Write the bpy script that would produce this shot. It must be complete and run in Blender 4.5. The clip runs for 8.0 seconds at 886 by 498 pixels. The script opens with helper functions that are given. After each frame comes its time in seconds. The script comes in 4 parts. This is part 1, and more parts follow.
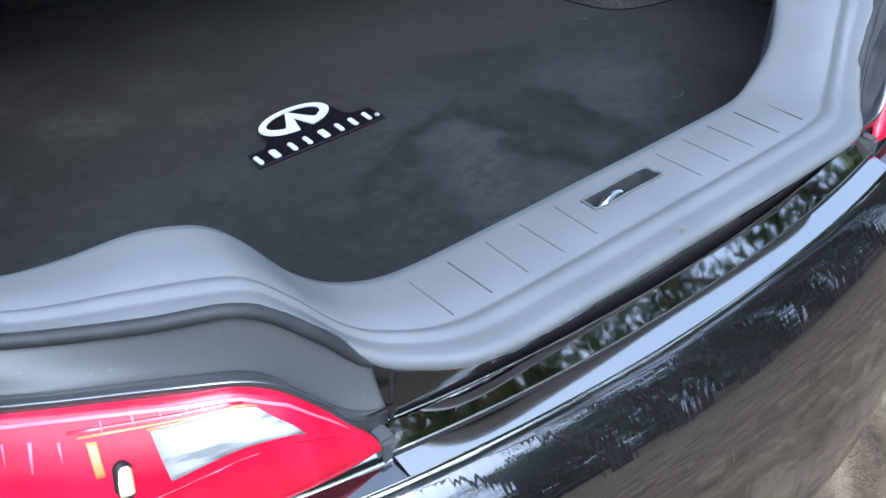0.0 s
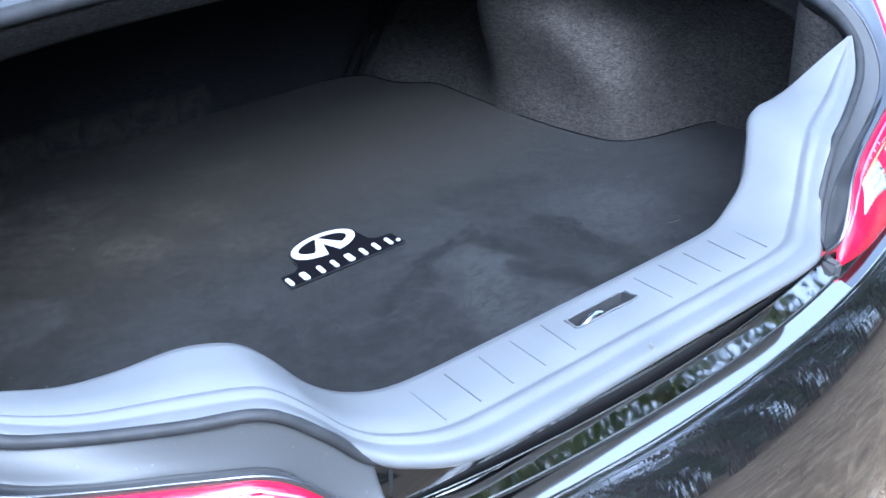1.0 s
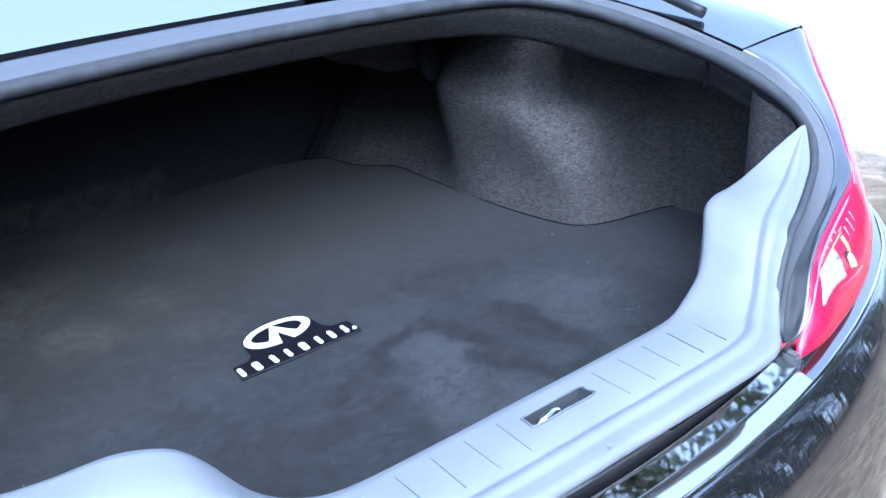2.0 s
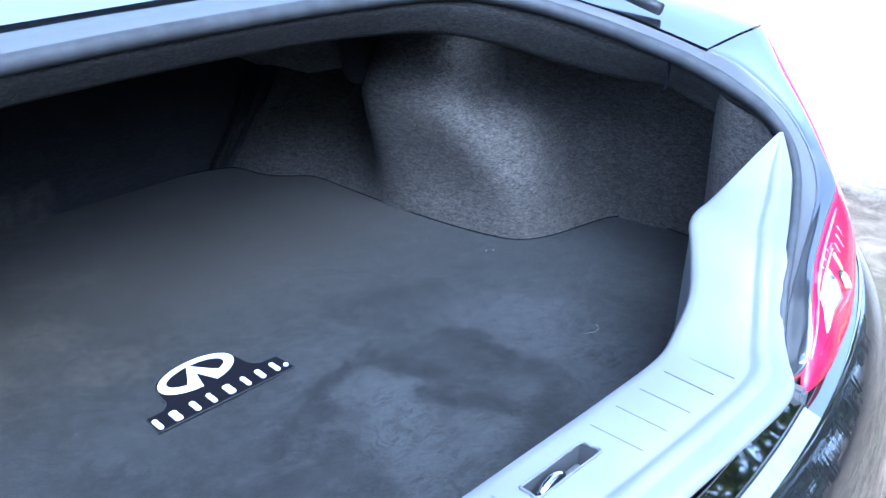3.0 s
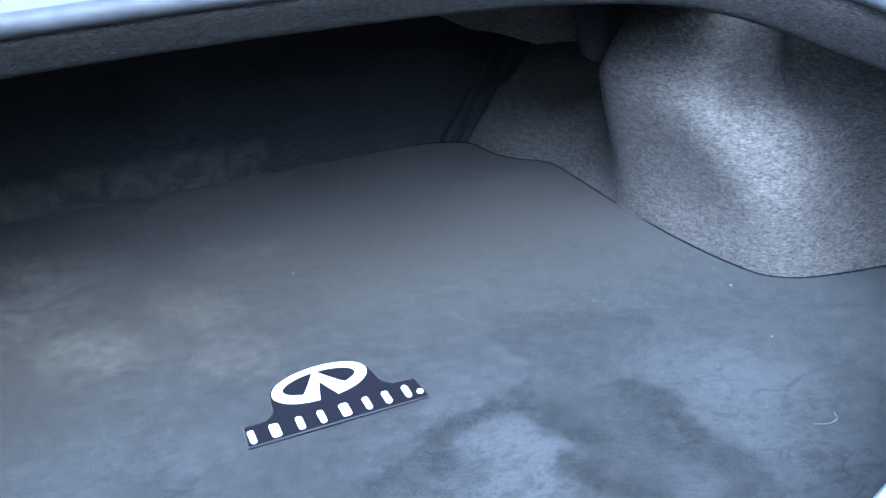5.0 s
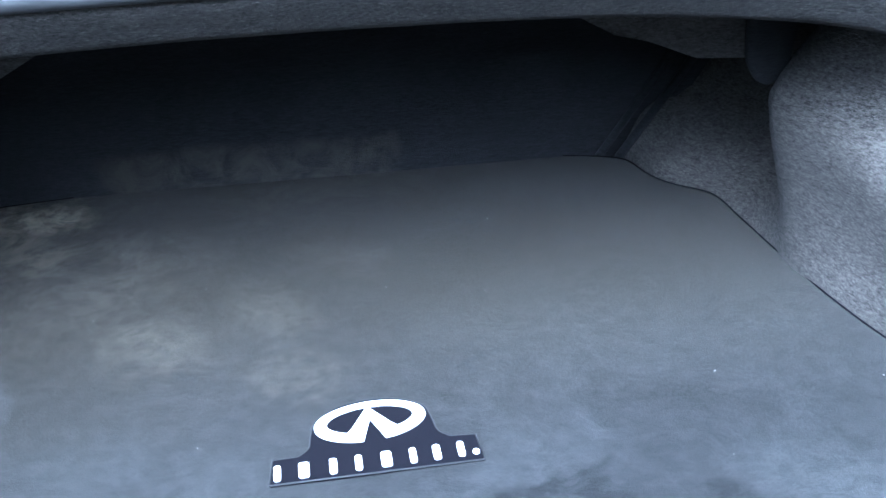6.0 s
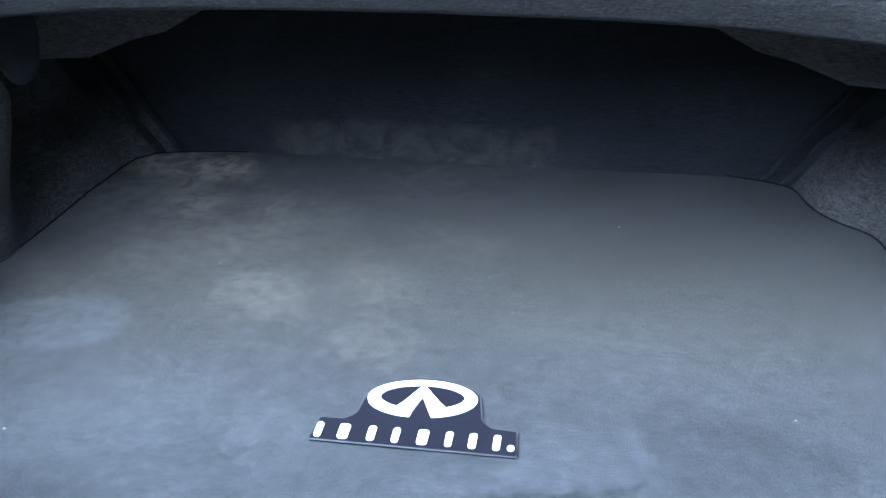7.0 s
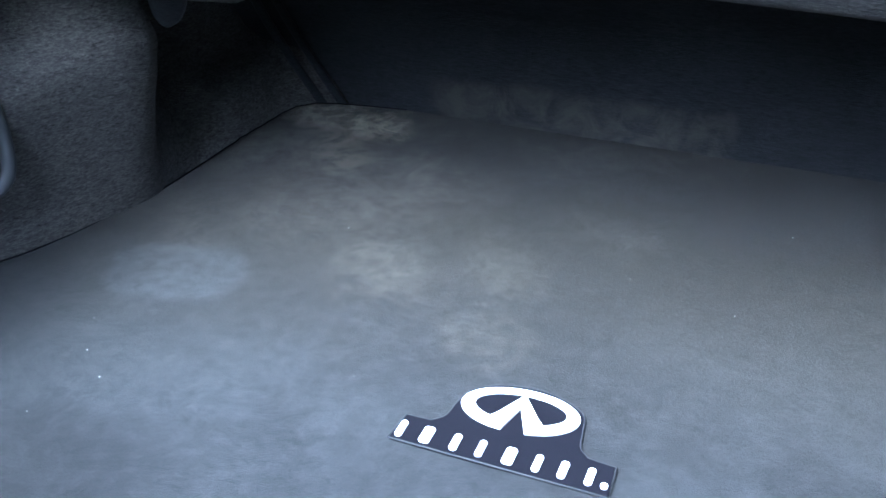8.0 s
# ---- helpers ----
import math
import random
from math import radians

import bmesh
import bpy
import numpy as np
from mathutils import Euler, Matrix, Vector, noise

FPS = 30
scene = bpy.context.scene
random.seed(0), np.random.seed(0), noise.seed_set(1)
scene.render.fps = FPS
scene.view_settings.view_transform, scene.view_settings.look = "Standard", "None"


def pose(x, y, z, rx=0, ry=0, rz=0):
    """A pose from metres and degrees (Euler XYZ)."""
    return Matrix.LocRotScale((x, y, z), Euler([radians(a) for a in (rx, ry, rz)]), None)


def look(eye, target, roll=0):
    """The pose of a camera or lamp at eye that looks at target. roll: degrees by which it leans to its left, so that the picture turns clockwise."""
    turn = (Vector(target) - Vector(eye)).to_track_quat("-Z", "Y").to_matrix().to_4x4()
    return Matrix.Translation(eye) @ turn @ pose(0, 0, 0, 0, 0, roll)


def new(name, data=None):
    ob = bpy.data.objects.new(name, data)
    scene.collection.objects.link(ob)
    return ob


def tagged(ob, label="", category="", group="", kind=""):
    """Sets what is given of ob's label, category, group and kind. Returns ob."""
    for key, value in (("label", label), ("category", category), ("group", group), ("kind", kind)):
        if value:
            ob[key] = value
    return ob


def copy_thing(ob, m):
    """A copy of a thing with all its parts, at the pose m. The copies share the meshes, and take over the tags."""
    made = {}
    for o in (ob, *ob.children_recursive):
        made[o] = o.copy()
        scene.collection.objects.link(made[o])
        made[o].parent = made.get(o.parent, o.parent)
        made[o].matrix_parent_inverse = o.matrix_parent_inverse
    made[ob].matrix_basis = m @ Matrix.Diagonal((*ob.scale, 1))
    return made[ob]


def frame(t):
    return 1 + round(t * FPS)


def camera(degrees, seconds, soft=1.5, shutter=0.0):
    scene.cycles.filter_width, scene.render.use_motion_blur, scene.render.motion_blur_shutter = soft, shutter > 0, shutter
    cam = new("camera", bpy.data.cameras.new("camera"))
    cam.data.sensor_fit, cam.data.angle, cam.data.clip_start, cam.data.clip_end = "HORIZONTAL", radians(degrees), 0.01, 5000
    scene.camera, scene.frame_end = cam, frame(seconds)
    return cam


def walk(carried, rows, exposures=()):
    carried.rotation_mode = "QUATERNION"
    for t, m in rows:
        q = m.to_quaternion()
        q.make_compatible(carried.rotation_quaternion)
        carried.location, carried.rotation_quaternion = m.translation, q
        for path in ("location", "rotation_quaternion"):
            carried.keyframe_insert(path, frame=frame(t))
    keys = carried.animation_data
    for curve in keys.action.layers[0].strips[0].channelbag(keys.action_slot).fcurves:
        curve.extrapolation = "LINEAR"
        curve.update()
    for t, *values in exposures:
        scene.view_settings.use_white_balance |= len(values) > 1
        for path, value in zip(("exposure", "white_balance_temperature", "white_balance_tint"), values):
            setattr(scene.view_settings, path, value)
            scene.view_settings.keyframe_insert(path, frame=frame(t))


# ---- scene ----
cam = camera(49.0, 8.0)
PATH = [
    (0, (-0.578, -0.94, 1.243), (0.427, 0.265, 0.004), 0.3),
    (0.5, (-0.592, -1.009, 1.303), (0.41, 0.292, 0.162), -1.9),
    (1, (-0.607, -1.038, 1.319), (0.415, 0.324, 0.269), -1.5),
    (1.5, (-0.598, -1.037, 1.328), (0.431, 0.363, 0.338), -1.9),
    (2, (-0.577, -1.022, 1.324), (0.546, 0.354, 0.405), -0.4),
    (2.1, (-0.572, -1.015, 1.313), (0.562, 0.353, 0.395), -0.5),
    (2.2, (-0.571, -1.002, 1.315), (0.581, 0.346, 0.388), -0.5),
    (3.3, (-0.516, -0.804, 1.259), (0.798, 0.391, 0.339), 2.6),
    (3.5, (-0.504, -0.782, 1.249), (0.788, 0.42, 0.308), 3.1),
    (4, (-0.443, -0.775, 1.239), (0.673, 0.585, 0.289), 1.7),
    (4.5, (-0.329, -0.817, 1.232), (0.496, 0.719, 0.252), -0.4),
    (5, (-0.22, -0.778, 1.22), (0.476, 0.816, 0.232), -1.0),
    (5.2, (-0.17, -0.75, 1.211), (0.429, 0.888, 0.231), -0.4),
    (6.3, (0.023, -0.668, 1.181), (0.124, 1.05, 0.162), -1.3),
    (6.5, (0.072, -0.673, 1.176), (0.053, 1.045, 0.152), -0.8),
    (7, (0.145, -0.687, 1.181), (-0.136, 1.021, 0.18), -1.1),
    (7.5, (0.181, -0.628, 1.17), (-0.314, 1.03, 0.167), -0.9),
    (8, (0.208, -0.562, 1.165), (-0.479, 0.975, 0.085), -2.2),
]
EXPOSURES = [(0.0, 1.42, 5000, 6), (0.5, 1.9, 4880, 6), (1.0, 2.2, 4750, 7), (2.1, 2.4, 4550, 9), (3.5, 3.05, 4250, 6), (4.0, 3.45, 4230, 6), (4.5, 3.56, 4320, 5), (6.5, 3.80, 4470, 3), (8.0, 3.92, 4520, 3)]
walk(cam, [(t, look(eye, target, roll)) for t, eye, target, roll in PATH], EXPOSURES)

# ---- light ----
world = bpy.data.worlds.new("sky")
scene.world = world
world.use_nodes = True
wn = world.node_tree.nodes
sky = wn.new("ShaderNodeTexSky")
sky.sky_type = "NISHITA"
sky.sun_disc = False
sky.sun_elevation = radians(57)
sky.sun_rotation = radians(-156)
sky.air_density = 0.6
sky.dust_density = 4.0
sky.ozone_density = 0.0
wn["Background"].inputs["Strength"].default_value = 0.15
haze = wn.new("ShaderNodeHueSaturation")  # thin high cloud pales the blue
haze.inputs["Saturation"].default_value = 0.5
haze.inputs["Value"].default_value = 1.32
world.node_tree.links.new(sky.outputs[0], haze.inputs["Color"])
world.node_tree.links.new(haze.outputs[0], wn["Background"].inputs["Color"])

lamp = bpy.data.lights.new("sun", "SUN")
lamp.energy = 0.40
lamp.angle = radians(34)
lamp.color = (0.95, 0.97, 1.0)
sun = new("sun", lamp)
sun.matrix_world = look((-2.9, -5.0, 8.2), (0, 0, 0))

# ---- materials ----


def mat(name, color=(0.5, 0.5, 0.5), rough=0.5, metal=0.0, coat=0.0, spec=0.5, sheen=0.0, trans=0.0):
    m = bpy.data.materials.new(name)
    m.use_nodes = True
    b = m.node_tree.nodes["Principled BSDF"]
    b.inputs["Base Color"].default_value = (*color, 1)
    b.inputs["Roughness"].default_value = rough
    b.inputs["Metallic"].default_value = metal
    b.inputs["Coat Weight"].default_value = coat
    b.inputs["Coat Roughness"].default_value = 0.02
    b.inputs["Specular IOR Level"].default_value = spec
    b.inputs["Sheen Weight"].default_value = sheen
    b.inputs["Transmission Weight"].default_value = trans
    return m


def node(m, kind, **values):
    n = m.node_tree.nodes.new(kind)
    for k, v in values.items():
        n.inputs[k.replace("_", " ")].default_value = v
    return n


def wire(m, a, b):
    m.node_tree.links.new(a, b)


def ramp(m, fac, stops):
    r = m.node_tree.nodes.new("ShaderNodeValToRGB")
    els = r.color_ramp.elements
    while len(els) < len(stops):
        els.new(0.5)
    for e, (p, c) in zip(els, stops):
        e.position, e.color = p, (*c, 1)
    wire(m, fac, r.inputs[0])
    return r


def coords(m, scale=(1, 1, 1)):
    g = m.node_tree.nodes.new("ShaderNodeNewGeometry")
    k = m.node_tree.nodes.new("ShaderNodeMapping")
    k.inputs["Scale"].default_value = scale
    wire(m, g.outputs["Position"], k.inputs[0])
    return k.outputs[0]


def noise_tex(m, vec, scale, detail=4.0, rough=0.55, warp=0.0):
    n = node(m, "ShaderNodeTexNoise", Scale=scale, Detail=detail, Roughness=rough, Distortion=warp)
    wire(m, vec, n.inputs["Vector"])
    return n.outputs["Fac"]


def mix(m, fac, a, b, kind="MIX"):
    n = m.node_tree.nodes.new("ShaderNodeMix")
    n.data_type, n.blend_type = "RGBA", kind
    for sock, v in ((n.inputs[0], fac), (n.inputs[6], a), (n.inputs[7], b)):
        if isinstance(v, (int, float)):
            sock.default_value = v
        elif isinstance(v, tuple):
            sock.default_value = (*v, 1)
        else:
            wire(m, v, sock)
    return n.outputs[2]


def bump(m, height, strength, dist):
    n = node(m, "ShaderNodeBump", Strength=strength, Distance=dist)
    wire(m, height, n.inputs["Height"])
    wire(m, n.outputs[0], m.node_tree.nodes["Principled BSDF"].inputs["Normal"])
    return n


def base(m):
    return m.node_tree.nodes["Principled BSDF"].inputs["Base Color"]


def carpet_material(name, dark, light, fibre=(115, 115, 820), sheen=0.25, speck=1.0, fleck=0.0):
    m = mat(name, rough=0.95, spec=0.15, sheen=sheen)
    m.node_tree.nodes["Principled BSDF"].inputs["Sheen Roughness"].default_value = 0.6
    fine = noise_tex(m, coords(m, fibre), 1.0, 3, 0.7)
    tuft = noise_tex(m, coords(m, tuple(f * 0.36 for f in fibre)), 1.0, 3, 0.65)
    broad = noise_tex(m, coords(m), 7.0, 4, 0.6)
    c = ramp(m, fine, [(0.32, dark), (0.70, light)]).outputs[0]
    c = mix(m, 0.3, c, ramp(m, tuft, [(0.36, dark), (0.66, light)]).outputs[0])
    if fleck:
        spots = noise_tex(m, coords(m, (190, 190, 680)), 1.0, 2, 0.6)
        c = mix(m, ramp(m, spots, [(0.60, (0, 0, 0)), (0.70, (fleck, fleck, fleck))]).outputs[0], c, (0.17, 0.16, 0.15))
        spots = noise_tex(m, coords(m, (110, 110, 420)), 1.0, 2, 0.6)
        c = mix(m, ramp(m, spots, [(0.34, (0.30, 0.30, 0.30)), (0.46, (0, 0, 0))]).outputs[0], c, (0.008, 0.0075, 0.007))
    wire(m, mix(m, 1.0, c, ramp(m, broad, [(0.3, (0.75, 0.75, 0.75)), (0.7, (1.0, 1.0, 1.0))]).outputs[0], "MULTIPLY"), base(m))
    bump(m, fine, 0.7 * speck, 0.002)
    return m


def times(m, a, b):
    n = node(m, "ShaderNodeMath")
    n.operation = "MULTIPLY"
    wire(m, a, n.inputs[0])
    wire(m, b, n.inputs[1])
    return n.outputs[0]


def dusty_strip(m):
    """Pale dust rubbed into the cloth in a ragged strip just above the mat."""
    p = coords(m)
    rag = noise_tex(m, coords(m, (1, 1, 0.4)), 16, 4, 0.65)
    axes = m.node_tree.nodes.new("ShaderNodeSeparateXYZ")
    wire(m, p, axes.inputs[0])
    mask = None
    for out, lo_a, lo_b, hi_a, hi_b, wob in (("X", -0.36, -0.30, 0.10, 0.07, 0.05), ("Z", 0.50, 0.51, 0.622, 0.606, 0.03)):
        w = node(m, "ShaderNodeMath")
        w.operation = "MULTIPLY_ADD"
        wire(m, rag, w.inputs[0])
        w.inputs[1].default_value = wob
        wire(m, axes.outputs[out], w.inputs[2])
        for a, b in ((lo_a, lo_b), (hi_a, hi_b)):
            f = m.node_tree.nodes.new("ShaderNodeMapRange")
            f.interpolation_type = "SMOOTHSTEP"
            wire(m, w.outputs[0], f.inputs["Value"])
            f.inputs["From Min"].default_value, f.inputs["From Max"].default_value = a + wob / 2, b + wob / 2
            mask = f.outputs[0] if mask is None else times(m, mask, f.outputs[0])
    blot = ramp(m, noise_tex(m, p, 22, 4, 0.7, 0.8), [(0.38, (0.12, 0.12, 0.12)), (0.62, (0.75, 0.75, 0.75))]).outputs[0]
    old = base(m).links[0].from_socket
    wire(m, mix(m, times(m, mask, blot), old, (0.075, 0.068, 0.056)), base(m))


def vmath(m, op, a, b):
    n = m.node_tree.nodes.new("ShaderNodeVectorMath")
    n.operation = op
    for k, v in enumerate((a, b)):
        if isinstance(v, tuple):
            n.inputs[k].default_value = v
        else:
            wire(m, v, n.inputs[k])
    return n


def smath(m, op, a, b, clamp=False):
    n = m.node_tree.nodes.new("ShaderNodeMath")
    n.operation, n.use_clamp = op, clamp
    for k, v in enumerate((a, b)):
        if isinstance(v, (int, float)):
            n.inputs[k].default_value = v
        else:
            wire(m, v, n.inputs[k])
    return n.outputs[0]


def stroke(m, p, a, b, outer, inner, k):
    """A soft brush stroke from a to b on the mat: k inside `inner`, nothing past `outer`."""
    ba = (b[0] - a[0], b[1] - a[1], 0.0)
    pa = vmath(m, "SUBTRACT", p, (a[0], a[1], 0.0)).outputs[0]
    h = smath(m, "DIVIDE", vmath(m, "DOT_PRODUCT", pa, ba).outputs["Value"], ba[0] ** 2 + ba[1] ** 2 + 1e-6, True)
    along = m.node_tree.nodes.new("ShaderNodeVectorMath")
    along.operation = "SCALE"
    along.inputs[0].default_value = ba
    wire(m, h, along.inputs["Scale"])
    d = vmath(m, "DISTANCE", pa, along.outputs[0]).outputs["Value"]
    f = m.node_tree.nodes.new("ShaderNodeMapRange")
    f.interpolation_type = "SMOOTHSTEP"
    wire(m, d, f.inputs["Value"])
    for key, v in (("From Min", outer), ("From Max", inner), ("To Min", 0.0), ("To Max", k)):
        f.inputs[key].default_value = v
    return f.outputs[0]


def velvet_material():
    m = mat("mat_velvet", rough=0.97, spec=0.1, sheen=0.10)
    m.node_tree.nodes["Principled BSDF"].inputs["Sheen Roughness"].default_value = 0.5
    p = coords(m)
    flat = coords(m, (1, 1, 0))
    fine = noise_tex(m, coords(m, (420, 900, 500)), 1.0, 3, 0.7)
    fuzz = noise_tex(m, p, 55, 6, 0.72)
    mid = noise_tex(m, p, 11, 6, 0.66, 0.8)
    swirl = noise_tex(m, p, 3.4, 3, 0.5, 0.5)
    c = ramp(m, swirl, [(0.34, (0.0144, 0.0144, 0.0149)), (0.5, (0.0175, 0.0175, 0.0180)), (0.66, (0.0218, 0.0218, 0.0221))]).outputs[0]
    c = mix(m, 0.45, c, ramp(m, mid, [(0.40, (0.0078, 0.0078, 0.0082)), (0.50, (0.0175, 0.0175, 0.0178)), (0.61, (0.0330, 0.0330, 0.0333))]).outputs[0])
    c = mix(m, 0.42, c, ramp(m, fuzz, [(0.38, (0.0067, 0.0067, 0.0071)), (0.50, (0.0159, 0.0159, 0.0163)), (0.64, (0.0335, 0.0335, 0.0340))]).outputs[0])
    c = mix(m, 0.18, c, ramp(m, fine, [(0.3, (0.0074, 0.0074, 0.0079)), (0.7, (0.0335, 0.0335, 0.0342))]).outputs[0])
    # the outlines of all brush marks waver
    sway = node(m, "ShaderNodeTexNoise", Scale=17.0, Detail=6.0, Roughness=0.7)
    wire(m, p, sway.inputs["Vector"])
    shift = vmath(m, "MULTIPLY", vmath(m, "SUBTRACT", sway.outputs["Color"], (0.5, 0.5, 0.5)).outputs[0], (0.085, 0.085, 0.0)).outputs[0]
    warped = vmath(m, "ADD", flat, shift).outputs[0]
    patchy = ramp(m, noise_tex(m, coords(m, (1, 1.5, 1)), 38, 6, 0.75, 0.9), [(0.40, (0.30, 0.30, 0.30)), (0.54, (1, 1, 1))]).outputs[0]

    def marks(rows):
        out = None
        for a, b, outer, inner, k in rows:
            w = stroke(m, warped, a, b, outer, inner, k)
            out = w if out is None else smath(m, "MAXIMUM", out, w)
        return times(m, out, patchy)

    # nap brushed upright catches the light
    c = mix(m, marks((((0.14, -0.13), (0.09, -0.25), 0.085, 0.02, 0.65), ((0.18, -0.28), (0.02, -0.31), 0.09, 0.01, 0.65), ((0.37, -0.06), (0.30, -0.24), 0.06, 0.01, 0.35),
                      ((0.42, -0.14), (0.38, -0.32), 0.13, 0.03, 0.6), ((-0.47, -0.04), (-0.27, 0.03), 0.10, 0.02, 0.22), ((-0.20, -0.22), (-0.05, -0.24), 0.09, 0.02, 0.15),
                      ((0.02, -0.08), (0.20, 0.02), 0.05, 0.01, 0.2), ((-0.36, 0.05), (-0.12, 0.02), 0.06, 0.01, 0.10))), c, (0.052, 0.053, 0.055))
    # nap brushed the wrong way: arcs beside the badge; plus a broad darker stroke near left
    c = mix(m, marks((((-0.03, -0.13), (0.07, -0.07), 0.022, 0.004, 0.75), ((0.06, -0.10), (0.10, -0.06), 0.025, 0.006, 0.7), ((0.08, -0.065), (0.20, -0.04), 0.020, 0.006, 0.95),
                      ((0.19, -0.06), (0.22, -0.14), 0.028, 0.009, 0.95), ((0.18, -0.16), (0.24, -0.25), 0.028, 0.008, 0.85), ((0.31, -0.08), (0.32, -0.18), 0.030, 0.010, 0.95),
                      ((0.28, -0.14), (0.33, -0.22), 0.04, 0.01, 0.7), ((0.24, 0.08), (0.39, 0.03), 0.030, 0.006, 0.7), ((0.31, -0.26), (0.18, -0.33), 0.030, 0.006, 0.6),
                      ((0.23, 0.05), (0.27, -0.02), 0.025, 0.004, 0.45), ((0.02, -0.24), (0.00, -0.33), 0.03, 0.006, 0.5), ((-0.16, -0.19), (-0.05, -0.17), 0.03, 0.005, 0.35),
                      ((0.075, 0.105), (0.085, 0.085), 0.016, 0.003, 0.6), ((-0.42, -0.10), (-0.30, -0.12), 0.05, 0.01, 0.4), ((-0.58, -0.32), (-0.24, -0.26), 0.20, 0.03, 0.45), ((-0.30, 0.16), (-0.16, 0.20), 0.05, 0.01, 0.35))), c, (0.0060, 0.0060, 0.0066))
    # the warm light under the shelf, painted as a brownish tint on the mat
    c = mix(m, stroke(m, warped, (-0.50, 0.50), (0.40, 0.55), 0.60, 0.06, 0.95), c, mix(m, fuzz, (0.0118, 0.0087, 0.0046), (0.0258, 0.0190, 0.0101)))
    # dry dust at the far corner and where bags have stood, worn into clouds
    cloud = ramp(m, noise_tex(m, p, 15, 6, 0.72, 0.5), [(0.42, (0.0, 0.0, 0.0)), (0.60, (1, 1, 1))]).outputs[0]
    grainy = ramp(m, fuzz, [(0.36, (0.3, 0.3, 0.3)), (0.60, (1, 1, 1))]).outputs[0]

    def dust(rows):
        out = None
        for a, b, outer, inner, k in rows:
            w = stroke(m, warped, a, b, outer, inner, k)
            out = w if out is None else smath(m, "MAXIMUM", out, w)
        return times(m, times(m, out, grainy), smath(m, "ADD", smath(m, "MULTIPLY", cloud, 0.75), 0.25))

    # corner dust is painted paler to make up for the weak light there
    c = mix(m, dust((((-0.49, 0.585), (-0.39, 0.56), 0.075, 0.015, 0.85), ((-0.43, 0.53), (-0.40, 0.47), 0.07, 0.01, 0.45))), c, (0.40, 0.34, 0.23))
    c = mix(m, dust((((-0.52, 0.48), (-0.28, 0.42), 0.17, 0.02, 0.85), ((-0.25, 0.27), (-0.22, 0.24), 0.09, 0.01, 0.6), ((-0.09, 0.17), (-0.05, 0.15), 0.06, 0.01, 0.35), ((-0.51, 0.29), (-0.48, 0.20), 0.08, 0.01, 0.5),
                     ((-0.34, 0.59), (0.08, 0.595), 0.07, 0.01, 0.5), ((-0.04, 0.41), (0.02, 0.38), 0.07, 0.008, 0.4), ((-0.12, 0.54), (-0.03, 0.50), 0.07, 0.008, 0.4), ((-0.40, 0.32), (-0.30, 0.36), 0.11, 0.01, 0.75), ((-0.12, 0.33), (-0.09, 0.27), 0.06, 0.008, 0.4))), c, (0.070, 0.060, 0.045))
    # a round mark with a clear outline
    c = mix(m, times(m, stroke(m, vmath(m, "ADD", flat, vmath(m, "MULTIPLY", shift, (0.45, 0.45, 0)).outputs[0]).outputs[0], (-0.468, 0.15), (-0.418, 0.158), 0.066, 0.048, 0.42), grainy), c, (0.056, 0.057, 0.058))
    # thin creases in the nap, here and there
    crease = ramp(m, noise_tex(m, coords(m, (1, 1.5, 1)), 9, 3, 0.55, 1.6), [(0.478, (0, 0, 0)), (0.50, (1, 1, 1)), (0.508, (0, 0, 0))]).outputs[0]
    sparse = ramp(m, noise_tex(m, p, 6, 3, 0.6), [(0.50, (0, 0, 0)), (0.62, (0.55, 0.55, 0.55))]).outputs[0]
    c = mix(m, times(m, crease, sparse), c, (0.006, 0.006, 0.0065))
    c = mix(m, 1.0, c, ramp(m, swirl, [(0.3, (0.74, 0.74, 0.74)), (0.7, (0.90, 0.90, 0.90))]).outputs[0], "MULTIPLY")
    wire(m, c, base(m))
    h = smath(m, "MULTIPLY_ADD", mid, 2.0)
    wire(m, fine, h.node.inputs[2])
    bump(m, h, 0.5, 0.0018)
    return m


def plastic_material():
    m = mat("grained_grey_plastic", (0.1760, 0.1804, 0.1892), 0.6, spec=0.3)
    grain = noise_tex(m, coords(m), 1500, 2)
    broad = noise_tex(m, coords(m), 14, 4, 0.6)
    wire(m, ramp(m, broad, [(0.3, (0.158, 0.163, 0.170)), (0.7, (0.180, 0.185, 0.192))]).outputs[0], base(m))
    wire(m, ramp(m, broad, [(0.3, (0.4752, 0.4752, 0.4752)), (0.7, (0.5984, 0.5984, 0.5984))]).outputs[0], m.node_tree.nodes["Principled BSDF"].inputs["Roughness"])
    bump(m, grain, 0.25, 0.0004)
    return m


def paint_material():
    m = mat("black_paint", (0.006, 0.006, 0.007), 0.25, coat=1.0, spec=0.5)
    dust = noise_tex(m, coords(m), 420, 2, 0.5)
    haze = noise_tex(m, coords(m), 6, 4, 0.6)
    c = ramp(m, dust, [(0.68, (0.006, 0.006, 0.007)), (0.80, (0.05, 0.048, 0.045))]).outputs[0]
    m.node_tree.nodes["Principled BSDF"].inputs["Coat IOR"].default_value = 2.9
    wire(m, mix(m, 0.12, c, ramp(m, haze, [(0.4, (0.004, 0.004, 0.004)), (0.75, (0.04, 0.04, 0.04))]).outputs[0]), base(m))
    return m


